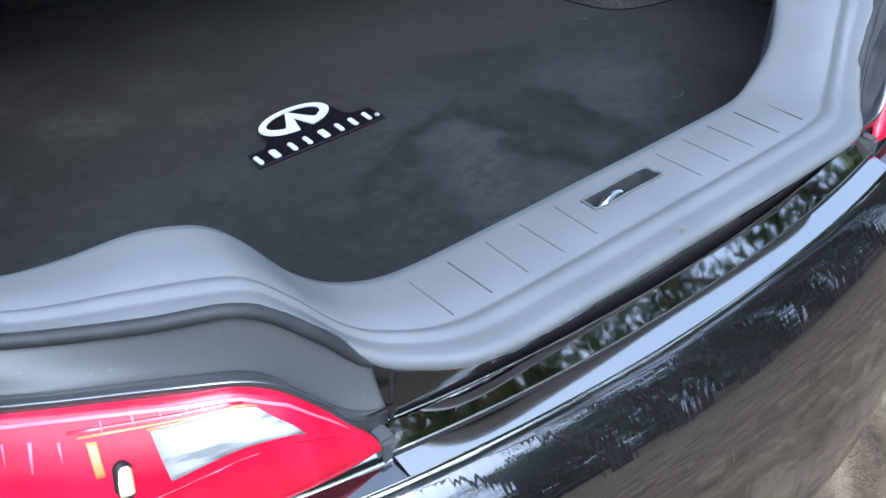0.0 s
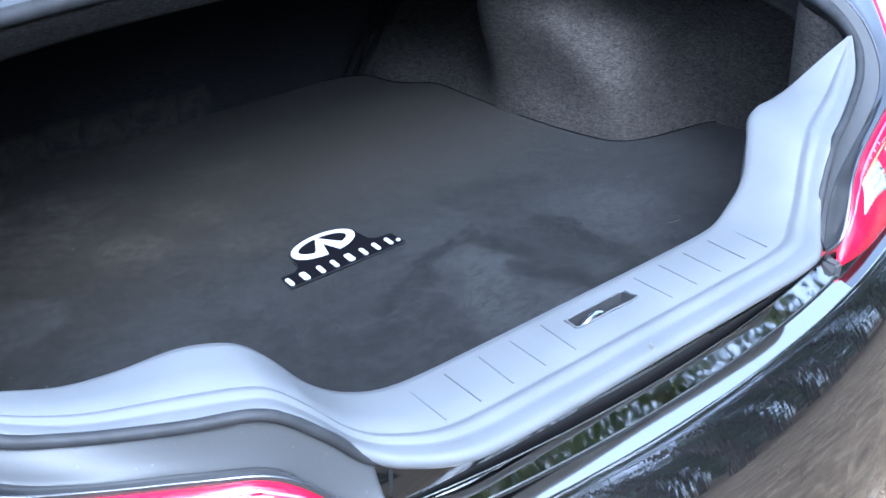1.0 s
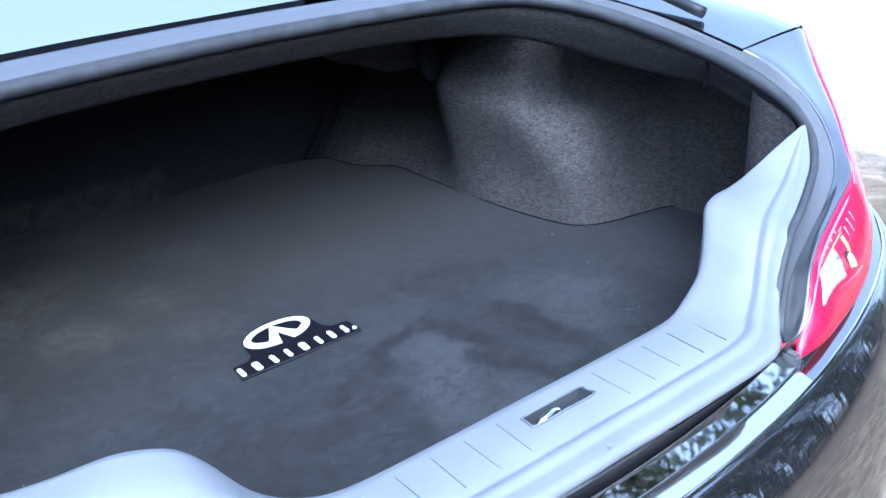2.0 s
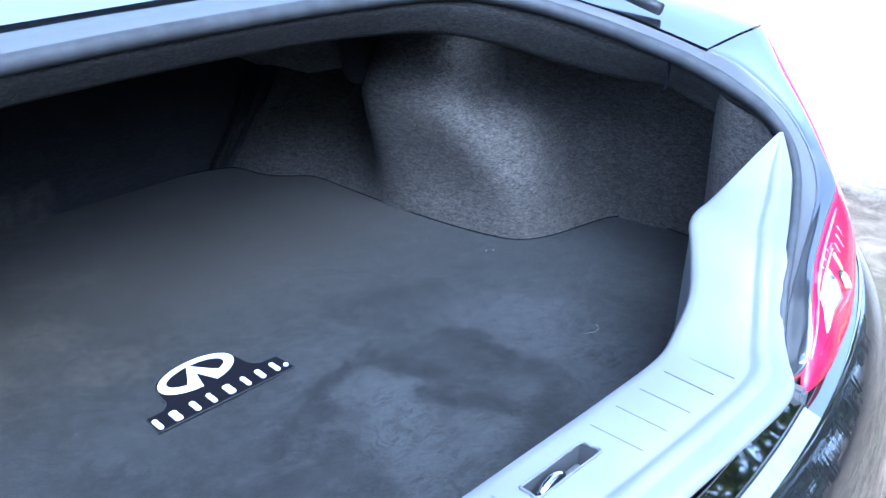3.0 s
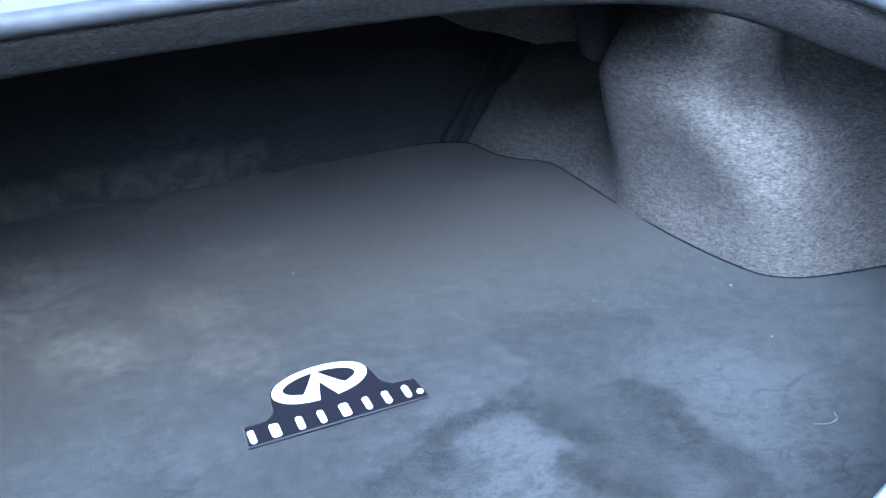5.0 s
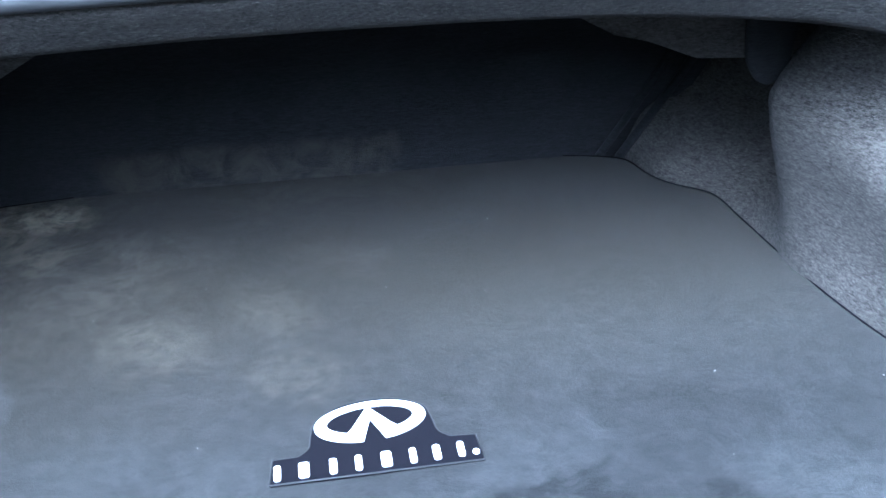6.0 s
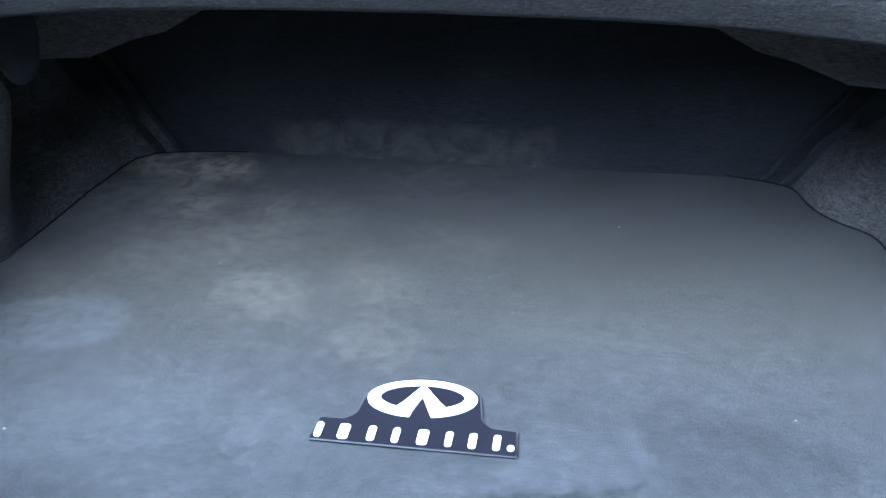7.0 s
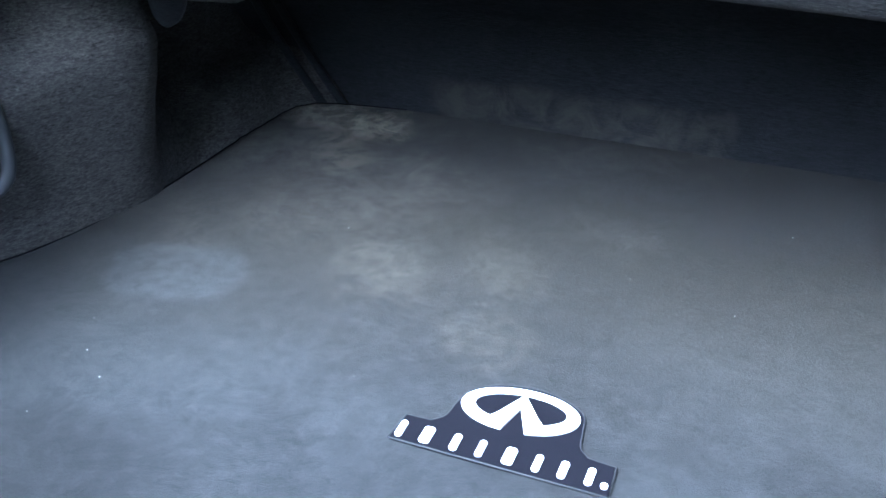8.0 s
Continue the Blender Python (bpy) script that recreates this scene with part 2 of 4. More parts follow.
def ground_material():
    m = mat("leaf_litter_ground", rough=0.95, spec=0.2)
    p = coords(m)
    big = noise_tex(m, p, 0.7, 4, 0.6)
    midn = noise_tex(m, p, 7, 5, 0.7, 0.6)
    fine = noise_tex(m, p, 60, 4, 0.7)
    soil = ramp(m, midn, [(0.3, (0.070, 0.052, 0.034)), (0.55, (0.195, 0.146, 0.096)), (0.75, (0.37, 0.295, 0.20))]).outputs[0]
    grass = ramp(m, fine, [(0.3, (0.03, 0.045, 0.015)), (0.7, (0.11, 0.13, 0.05))]).outputs[0]
    wire(m, mix(m, ramp(m, big, [(0.58, (0, 0, 0)), (0.72, (0.6, 0.6, 0.6))]).outputs[0], soil, grass), base(m))
    # sunlit ground beside the car, painted in as a pale sandy strip
    sunlit = ramp(m, fine, [(0.3, (0.46, 0.39, 0.30)), (0.7, (0.66, 0.58, 0.47))]).outputs[0]
    split = m.node_tree.nodes.new("ShaderNodeSeparateXYZ")
    wire(m, p, split.inputs[0])
    wav = node(m, "ShaderNodeMath")
    wav.operation = "MULTIPLY_ADD"
    wire(m, midn, wav.inputs[0])
    wav.inputs[1].default_value = 0.5
    wire(m, split.outputs["X"], wav.inputs[2])
    f = m.node_tree.nodes.new("ShaderNodeMapRange")
    wire(m, wav.outputs[0], f.inputs["Value"])
    f.inputs["From Min"].default_value = 2.8
    f.inputs["From Max"].default_value = 3.4
    g = m.node_tree.nodes.new("ShaderNodeMapRange")
    wire(m, split.outputs["Y"], g.inputs["Value"])
    g.inputs["From Min"].default_value = -1.2
    g.inputs["From Max"].default_value = 0.2
    wire(m, mix(m, times(m, f.outputs[0], g.outputs[0]), base(m).links[0].from_socket, sunlit), base(m))
    bump(m, fine, 0.8, 0.02)
    return m


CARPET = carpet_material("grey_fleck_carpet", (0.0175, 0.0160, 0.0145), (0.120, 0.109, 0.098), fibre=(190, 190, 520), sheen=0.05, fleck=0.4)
# the same carpet, darkened to carry the shade on the rolled edge
SHADECARPET = carpet_material("fleck_carpet_shaded", (0.0110, 0.0103, 0.0096), (0.074, 0.069, 0.064), fibre=(190, 190, 520), sheen=0.03, fleck=0.4)
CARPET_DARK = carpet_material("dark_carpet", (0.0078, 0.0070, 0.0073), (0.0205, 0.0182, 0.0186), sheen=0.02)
CARPET_MID = carpet_material("charcoal_carpet", (0.012, 0.012, 0.013), (0.036, 0.036, 0.038), sheen=0.04)
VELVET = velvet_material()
PLASTIC = plastic_material()
PAINT = paint_material()
BUMPERPAINT = paint_material()
BUMPERPAINT.name = "wavy_black_paint"
BUMPERPAINT.node_tree.nodes["Principled BSDF"].inputs["Coat Roughness"].default_value = 0.025
bump(BUMPERPAINT, noise_tex(BUMPERPAINT, coords(BUMPERPAINT, (75, 6, 3)), 1.0, 2, 0.5), 0.08, 0.003)
wire(BUMPERPAINT, BUMPERPAINT.node_tree.nodes["Principled BSDF"].inputs["Normal"].links[0].from_socket, BUMPERPAINT.node_tree.nodes["Principled BSDF"].inputs["Coat Normal"])
FLANGE = mat("flange_black_paint", (0.006, 0.006, 0.006), 0.22, coat=1.0, spec=0.4)
FLANGE.node_tree.nodes["Principled BSDF"].inputs["Coat IOR"].default_value = 1.7
bump(FLANGE, noise_tex(FLANGE, coords(FLANGE, (55, 20, 14)), 1.0, 3, 0.55), 0.2, 0.004)
GROUND = ground_material()
JAMB = mat("satin_jamb_paint", (0.06, 0.061, 0.063), 0.48, coat=0.15, spec=0.4)
JAMB.node_tree.nodes["Principled BSDF"].inputs["Coat Roughness"].default_value = 0.35
wire(JAMB, ramp(JAMB, noise_tex(JAMB, coords(JAMB), 260, 3, 0.6), [(0.66, (0.082, 0.083, 0.085)), (0.80, (0.16, 0.16, 0.155))]).outputs[0], base(JAMB))
TRIMCHROME = mat("dark_chrome_trim", (0.58, 0.57, 0.55), 0.035, metal=1.0)
bump(TRIMCHROME, noise_tex(TRIMCHROME, coords(TRIMCHROME), 30, 2, 0.5), 0.03, 0.002)
LIPCHROME = mat("plain_chrome_lip", (0.66, 0.65, 0.62), 0.07, metal=1.0)
GROOVE = mat("grey_groove", (0.118, 0.122, 0.130), 0.6)
RUBBER = mat("weatherstrip_rubber", (0.03, 0.031, 0.034), 0.62, spec=0.4)
wire(RUBBER, ramp(RUBBER, noise_tex(RUBBER, coords(RUBBER), 40, 4), [(0.35, (0.026, 0.0265, 0.028)), (0.7, (0.046, 0.047, 0.050))]).outputs[0], base(RUBBER))
WELL = mat("well_plastic", (0.06, 0.061, 0.063), 0.4)
EDGE = mat("edge_paint", (0.03, 0.031, 0.034), 0.3, coat=1.0)
EDGE.node_tree.nodes["Principled BSDF"].inputs["Coat IOR"].default_value = 2.2
CHROME = mat("chrome", (0.75, 0.76, 0.78), 0.08, metal=1.0)
STEEL = mat("zinc_steel", (0.55, 0.55, 0.53), 0.30, metal=1.0)
DARK = mat("black_plastic", (0.012, 0.012, 0.013), 0.55)
GAP = mat("dark_metal", (0.008, 0.008, 0.009), 0.7)
RED = mat("red_lens", (0.80, 0.012, 0.055), 0.14, coat=0.0, spec=0.4)
RB = noise_tex(RED, coords(RED, (60, 12, 6)), 1.0, 2, 0.5)
wire(RED, ramp(RED, RB, [(0.3, (0.58, 0.005, 0.030)), (0.6, (0.70, 0.009, 0.045)), (0.8, (0.80, 0.02, 0.07))]).outputs[0], base(RED))
bump(RED, RB, 0.10, 0.003)
REDDEEP = mat("deep_red_lens", (0.50, 0.006, 0.03), 0.2, coat=1.0, spec=0.6)
WHITE_LENS = mat("clear_lens", (0.86, 0.87, 0.85), 0.22, coat=1.0)
wire(WHITE_LENS, ramp(WHITE_LENS, noise_tex(WHITE_LENS, coords(WHITE_LENS, (20, 20, 160)), 1.0, 3, 0.6), [(0.36, (0.24, 0.245, 0.24)), (0.50, (0.44, 0.445, 0.43))]).outputs[0], base(WHITE_LENS))
PINK = mat("pale_pink_lens", (0.88, 0.16, 0.24), 0.12, coat=1.0)
AMBER = mat("amber_reflector", (0.75, 0.28, 0.10), 0.25, coat=0.6)
BULB = mat("bulb_glass", (0.85, 0.75, 0.45), 0.12, coat=1.0)
PAD = mat("black_woven_patch", (0.0048, 0.0044, 0.0066), 0.9, spec=0.08)
BIND = mat("grey_stitching", (0.018, 0.018, 0.020), 0.9)
THREAD = mat("white_embroidery", (0.56, 0.55, 0.54), 0.7)
SEATCLOTH = carpet_material("seat_back_cloth", (0.0165, 0.0165, 0.0180), (0.0420, 0.0420, 0.0455), sheen=0.02)
dusty_strip(SEATCLOTH)
GLASS = mat("tinted_glass", (0.010, 0.012, 0.012), 0.03, spec=0.8, coat=1.0)
GLASS.node_tree.nodes["Principled BSDF"].inputs["Coat IOR"].default_value = 7.0
SPECK = mat("pale_crumb", (0.24, 0.235, 0.22), 0.8)
GREYTRIM = mat("grey_moulded_handle", (0.05, 0.051, 0.053), 0.75, spec=0.25)
BARK = mat("bark", rough=0.9)
wire(BARK, ramp(BARK, noise_tex(BARK, coords(BARK, (14, 14, 2)), 1.0, 5), [(0.35, (0.03, 0.024, 0.018)), (0.7, (0.15, 0.12, 0.09))]).outputs[0], base(BARK))
LEAF = mat("leaves", rough=0.6)
LG = LEAF.node_tree.nodes.new("ShaderNodeNewGeometry")
wire(LEAF, ramp(LEAF, LG.outputs["Random Per Island"], [(0.0, (0.035, 0.06, 0.015)), (0.6, (0.07, 0.11, 0.03)), (1.0, (0.13, 0.14, 0.04))]).outputs[0], base(LEAF))

# ---- mesh tools ----
CX = -0.015   # the car's middle line
MATZ = 0.56   # top of the boot mat


def mesh(name, verts, faces, material, smooth=True):
    me = bpy.data.meshes.new(name)
    me.from_pydata([tuple(v) for v in verts], [], faces)
    me.materials.append(material)
    if smooth:
        me.polygons.foreach_set("use_smooth", [True] * len(me.polygons))
    me.update()
    return me


def part(name, verts, faces, material, parent=None, label="", smooth=True):
    bm = bmesh.new()
    me = mesh(name, verts, faces, material, smooth)
    bm.from_mesh(me)
    bmesh.ops.recalc_face_normals(bm, faces=bm.faces)
    bm.to_mesh(me)
    bm.free()
    ob = new(name, me)
    ob.parent = parent
    return tagged(ob, label) if label else ob


def spline(pts, n):
    """Catmull-Rom through pts, n steps for each stretch."""
    P = [np.array(p, float) for p in pts]
    P = [2 * P[0] - P[1]] + P + [2 * P[-1] - P[-2]]
    out = []
    for i in range(1, len(P) - 2):
        a, b, c, d = P[i - 1:i + 3]
        for k in range(n):
            t = k / n
            out.append(0.5 * (2 * b + (c - a) * t + (2 * a - 5 * b + 4 * c - d) * t * t + (3 * b - a - 3 * c + d) * t ** 3))
    out.append(P[-2])
    return out


def grid_faces(rows, cols, closed=False):
    f = []
    for i in range(rows - 1):
        for j in range(cols if closed else cols - 1):
            k = (j + 1) % cols
            f.append((i * cols + j, i * cols + k, (i + 1) * cols + k, (i + 1) * cols + j))
    return f


def loft(name, rings, material, parent=None, label="", steps=4, across=0, closed=False, caps=False):
    """A skin over rings of equally many points, smoothed along (steps) and across."""
    cols = [spline([r[j] for r in rings], steps) for j in range(len(rings[0]))]
    rows = [[c[i] for c in cols] for i in range(len(cols[0]))]
    if across:
        rows = [spline(r, across) for r in rows]
    n = len(rows[0])
    f = grid_faces(len(rows), n, closed)
    if caps:
        f += [tuple(range(n)), tuple(range((len(rows) - 1) * n, len(rows) * n))]
    return part(name, [v for r in rows for v in r], f, material, parent, label)


def tube(name, path, radius, material, parent=None, label="", steps=4, sides=10, flat=1.0, radii=None):
    pts = spline(path, steps)
    n = len(pts)
    rads = [radius] * n if radii is None else [float(np.interp(i / steps, range(len(radii)), radii)) for i in range(n)]
    verts = []
    for i, p in enumerate(pts):
        d = pts[min(i + 1, n - 1)] - pts[max(i - 1, 0)]
        d = d / np.linalg.norm(d)
        a = np.cross(d, (0, 0, 1))
        a = a / (np.linalg.norm(a) + 1e-9)
        b = np.cross(a, d)
        for k in range(sides):
            w = 2 * math.pi * k / sides
            verts.append(p + rads[i] * (a * math.cos(w) + b * math.sin(w) * flat))
    f = grid_faces(n, sides, True) + [tuple(range(sides)), tuple(range((n - 1) * sides, n * sides))]
    return part(name, verts, f, material, parent, label)


def box(name, lo, hi, material, parent=None, label="", bevel=0.0):
    bm = bmesh.new()
    bmesh.ops.create_cube(bm, size=1)
    for v in bm.verts:
        v.co = [lo[i] + (v.co[i] + 0.5) * (hi[i] - lo[i]) for i in range(3)]
    if bevel:
        bmesh.ops.bevel(bm, geom=bm.edges[:], offset=bevel, segments=2, affect="EDGES")
    me = bpy.data.meshes.new(name)
    bm.to_mesh(me)
    bm.free()
    me.materials.append(material)
    ob = new(name, me)
    ob.parent = parent
    return tagged(ob, label) if label else ob


def slab(name, outline, z0, z1, material, parent=None, label=""):
    n = len(outline)
    v = [(x, y, z0) for x, y in outline] + [(x, y, z1) for x, y in outline]
    f = [tuple(range(n)), tuple(range(n, 2 * n))] + [(i, (i + 1) % n, n + (i + 1) % n, n + i) for i in range(n)]
    return part(name, v, f, material, parent, label, smooth=False)


def side(p, s):
    """A point of the right half (s = 1) or its mirror (s = -1)."""
    return (CX + s * p[0], p[1], p[2])


def both(half):
    """Rings or points of the right half, from the middle outwards, as one run from left tip to right tip."""
    if isinstance(half[0][0], (int, float)):
        return [side(p, -1) for p in half[:0:-1]] + [side(p, 1) for p in half]
    return [[side(p, -1) for p in r] for r in half[:0:-1]] + [[side(p, 1) for p in r] for r in half]


# ---- ground ----
gv, gf = [], []
GN = 60
for i in range(GN + 1):
    for j in range(GN + 1):
        a, b = (i / GN * 2 - 1), (j / GN * 2 - 1)
        x, y = 60 * a * abs(a) ** 1.5, 60 * b * abs(b) ** 1.5
        gv.append((x, y, 0.03 * noise.noise((x * 0.8, y * 0.8, 0)) - 0.015))
gf = grid_faces(GN + 1, GN + 1)
ground = part("ground", gv, gf, GROUND)
tagged(ground, "brown earth with leaf litter, grass and a strip painted pale as if sunlit", "ground", kind="structure")

# ---- car ----
car = new("car")
car.location = (CX, 0, 0)
tagged(car, "black saloon car with its boot standing open and empty", "car")
CARPARTS = []


def carpart(ob):
    CARPARTS.append(ob)
    return ob


# sill panel: inner edge, outer edge
SILL = [((0, -0.461, 0.755), (0, -0.600, 0.780)), ((0.12, -0.461, 0.755), (0.12, -0.600, 0.780)), ((0.215, -0.458, 0.755), (0.225, -0.594, 0.778)),
        ((0.26, -0.448, 0.762), (0.275, -0.566, 0.777)), ((0.295, -0.440, 0.785), (0.302, -0.546, 0.786)), ((0.32, -0.423, 0.815), (0.328, -0.529, 0.811)),
        ((0.337, -0.409, 0.8285), (0.354, -0.516, 0.8335)), ((0.356, -0.396, 0.8320), (0.378, -0.504, 0.8375)), ((0.385, -0.384, 0.832), (0.425, -0.482, 0.838)), ((0.43, -0.373, 0.825), (0.49, -0.452, 0.842)),
        ((0.475, -0.368, 0.828), (0.535, -0.425, 0.853)), ((0.53, -0.375, 0.855), (0.565, -0.400, 0.866)), ((0.572, -0.382, 0.876), (0.576, -0.386, 0.877))]
SECTION = [(0.03, -0.20), (0.03, -0.014), (0.008, -0.006), (0.04, -0.001), (0.12, 0.0), (0.252, 0.0), (0.396, 0.0), (0.62, 0.0), (0.645, -0.0022), (0.67, -0.0026), (0.70, 0.0008), (0.74, 0.0022), (0.77, 0.0018),
           (0.80, -0.0016), (0.82, -0.0026), (0.85, -0.0018), (0.93, -0.0020), (0.965, -0.003), (0.99, -0.0065), (0.998, -0.011), (0.97, -0.016), (0.93, -0.018)]


def sill_ring(a, b):
    a, b = np.array(a), np.array(b)
    out = []
    w = min(1.0, np.linalg.norm(b - a) / 0.1)
    for s, h in SECTION:
        p = a + (b - a) * s
        out.append((p[0], p[1], p[2] + h * (w if abs(h) < 0.1 else 1)))
    return out


sill = carpart(loft("sill_panel", both([sill_ring(a, b) for a, b in SILL]), PLASTIC, car, "grey grained plastic boot sill panel with raised shoulders", steps=6))
for x0, x1 in ((-0.232, -0.237), (-0.193, -0.199), (-0.153, -0.162), (-0.115, -0.123), (-0.075, -0.086), (0.210, 0.196), (0.173, 0.159), (0.132, 0.120), (0.094, 0.083), (0.055, 0.046)):
    y0, y1 = -0.484, -0.543
    za, zb = 0.755 + 0.025 * (-0.461 - y0) / 0.139, 0.755 + 0.025 * (-0.461 - y1) / 0.139
    d = 0.00055 if x0 < 0 else 0.0004
    v = [(x0 - d, y0, za + 0.0006), (x0 + d, y0, za + 0.0006), (x1 + d, y1, zb + 0.0006), (x1 - d, y1, zb + 0.0006)]
    v += [(a, b, c - 0.002) for a, b, c in v]
    part("groove", v, [(0, 1, 2, 3), (0, 1, 5, 4), (1, 2, 6, 5), (2, 3, 7, 6), (3, 0, 4, 7)], GROOVE, sill, smooth=False)

# striker well: the panel is cut open over it
bm = bmesh.new()
bm.from_mesh(sill.data)
hole = [f for f in bm.faces if abs(f.calc_center_median().x - CX) < 0.0401 and -0.5155 < f.calc_center_median().y < -0.4965 and f.calc_center_median().z > 0.75]
bmesh.ops.delete(bm, geom=hole, context="FACES")
bm.to_mesh(sill.data)
bm.free()
WX0, WX1, WY0, WY1, WZ = CX - 0.0395, CX + 0.0395, -0.5165, -0.4955, 0.735
part("striker_well", [(WX0, WY1, 0.7613), (WX1, WY1, 0.7613), (WX1, WY0, 0.7652), (WX0, WY0, 0.7652), (WX0, WY1, WZ), (WX1, WY1, WZ), (WX1, WY0, WZ), (WX0, WY0, WZ)],
            [(0, 1, 5, 4), (1, 2, 6, 5), (2, 3, 7, 6), (3, 0, 4, 7), (4, 5, 6, 7)], WELL, sill, "grey latch well", smooth=False)
rim_z = lambda y: 0.755 + 0.025 * (-0.461 - y) / 0.139 + 0.0008
ringp = [(WX0, WY1), (CX, WY1), (WX1, WY1), (WX1 + 0.001, (WY0 + WY1) / 2), (WX1, WY0), (CX, WY0), (WX0, WY0), (WX0 - 0.001, (WY0 + WY1) / 2), (WX0, WY1)]
tube("well_rim", [(x, y, rim_z(y)) for x, y in ringp], 0.0013, GROOVE, sill, "darker moulded rim of the latch well", steps=3, sides=6)
tube("striker", [(CX - 0.026, -0.509, 0.735), (CX - 0.025, -0.508, 0.752), (CX - 0.017, -0.507, 0.758), (CX - 0.004, -0.506, 0.758), (CX + 0.003, -0.505, 0.752), (CX + 0.004, -0.505, 0.735)], 0.0055, CHROME, sill, "chromed latch loop", steps=5)
box("striker_plate", (CX - 0.036, -0.5135, 0.7352), (CX + 0.010, -0.4985, 0.739), STEEL, sill, "zinc-plated base plate", 0.001)
box("latch_block", (CX + 0.014, -0.5125, 0.7352), (CX + 0.032, -0.4995, 0.7495), STEEL, sill, "grey plastic guide beside the latch", 0.002)
box("latch_slot", (CX - 0.0385, -0.503, 0.7392), (CX + 0.012, -0.4985, 0.747), DARK, sill, "black guard behind the latch", 0.001)
for dx in (-0.032, 0.022):
    tube("bolt", [(CX + dx, -0.509, 0.739), (CX + dx, -0.509, 0.742), (CX + dx, -0.509, 0.7435 if dx < 0 else 0.752)], 0.0042, STEEL, sill, steps=1, sides=6)
slab("clip_mark", [(-0.0398, -0.5885), (-0.0380, -0.588), (-0.0375, -0.592), (-0.0393, -0.5925)], 0.775, 0.7812, SPECK, sill, "small pale mark")

# bumper
BUMP = [(-0.570, 0.66), (-0.578, 0.712), (-0.5825, 0.7195), (-0.585, 0.7200), (-0.6012, 0.7120), (-0.6035, 0.708), (-0.605, 0.7045), (-0.607, 0.704), (-0.6240, 0.7030), (-0.6285, 0.7015),
        (-0.6335, 0.6980), (-0.642, 0.690), (-0.656, 0.6755), (-0.668, 0.656), (-0.679, 0.631), (-0.688, 0.602), (-0.696, 0.56), (-0.701, 0.51), (-0.703, 0.45), (-0.699, 0.38), (-0.68, 0.30), (-0.62, 0.24), (-0.45, 0.22)]
bump_half = []
for u in (0, 0.12, 0.24, 0.36, 0.48, 0.60, 0.70, 0.78, 0.84, 0.88, 0.905, 0.92):
    bow = 0.28 * u * u + 0.10 * u ** 4 + 0.5 * max(0, u - 0.66) ** 1.6
    if u > 0.83:
        bow += (u - 0.83) * 3.2
    bump_half.append([(u, y + bow, z) for y, z in BUMP])
bumper = carpart(loft("bumper", both(bump_half), BUMPERPAINT, car, "glossy black painted rear bumper", steps=4))

TRIM = [(-0.5822, 0.7142), (-0.585, 0.7148), (-0.601, 0.7112), (-0.604, 0.7092), (-0.6055, 0.7057), (-0.607, 0.7074), (-0.6240, 0.7042), (-0.6268, 0.7032), (-0.6282, 0.7012)]
for name, (a, b), stuff_of, text in (("bumper_trim", ((-0.5840, 0.7222), (-0.6040, 0.7125)), TRIMCHROME, "dark chrome trim along the bumper"),
                                    ("trim_riser", ((-0.6042, 0.7122), (-0.6060, 0.7090)), GAP, "black riser below the trim"),
                                    ("bumper_step", ((-0.6061, 0.7088), (-0.6243, 0.7049)), LIPCHROME, "bright polished step of the bumper")):
    strip = [[(u, y + 0.28 * u * u + 0.10 * u ** 4, z) for y, z in (a, b)] for u in (0, 0.06, 0.12, 0.18, 0.24, 0.305)]
    loft(name, both(strip), stuff_of, bumper, text, steps=4)
for y, z in ((-0.5838, 0.7219), (-0.6041, 0.7122)):
    tube("trim_edge", [(CX + u, y + 0.28 * u * u + 0.10 * u ** 4, z) for u in (-0.305, -0.24, -0.18, -0.12, -0.06, 0, 0.06, 0.12, 0.18, 0.24, 0.305)], 0.0009, STEEL, bumper, "bright rolled edge of the trim", sides=6)
step_half = [[(u, y + 0.28 * u * u + 0.10 * u ** 4 + 0.5 * max(0, u - 0.66) ** 1.6, z + 0.0004) for y, z in TRIM[6:]] for u in (0, 0.06, 0.12, 0.18, 0.24, 0.30, 0.36, 0.44, 0.52, 0.60, 0.68, 0.76)]
loft("step_trim", both(step_half), LIPCHROME, bumper, "polished lower step that runs on below the tail lights", steps=4)
for s in (1, -1):
    box("end_cap", (min(CX + s * 0.300, CX + s * 0.315), -0.577, 0.69), (max(CX + s * 0.300, CX + s * 0.315), -0.554, 0.7255), JAMB, bumper, "grey end cap of the step trim", 0.003)

# inner flange between sill and bumper
carpart(loft("rear_flange", both([[(0, -0.590, 0.776), (0, -0.588, 0.764), (0, -0.586, 0.744), (0, -0.582, 0.740)], [(0.1, -0.588, 0.776), (0.1, -0.586, 0.764), (0.1, -0.584, 0.744), (0.1, -0.580, 0.740)], [(0.2, -0.583, 0.772), (0.2, -0.582, 0.760), (0.2, -0.581, 0.744), (0.2, -0.577, 0.740)],
                                           [(0.25, -0.568, 0.768), (0.25, -0.570, 0.757), (0.25, -0.574, 0.742), (0.25, -0.572, 0.738)], [(0.298, -0.548, 0.766), (0.298, -0.553, 0.754), (0.298, -0.563, 0.738), (0.298, -0.562, 0.730)]]), FLANGE, car, "black painted flange under the sill"))
carpart(loft("gap_channel", both([[(u, -0.582 + 0.22 * u * u, 0.741), (u, -0.572 + 0.25 * u * u, 0.70), (u, -0.560 + 0.28 * u * u, 0.66)] for u in (0, 0.1, 0.2, 0.29, 0.345)]), GAP, car, "dark gap between body and bumper"))


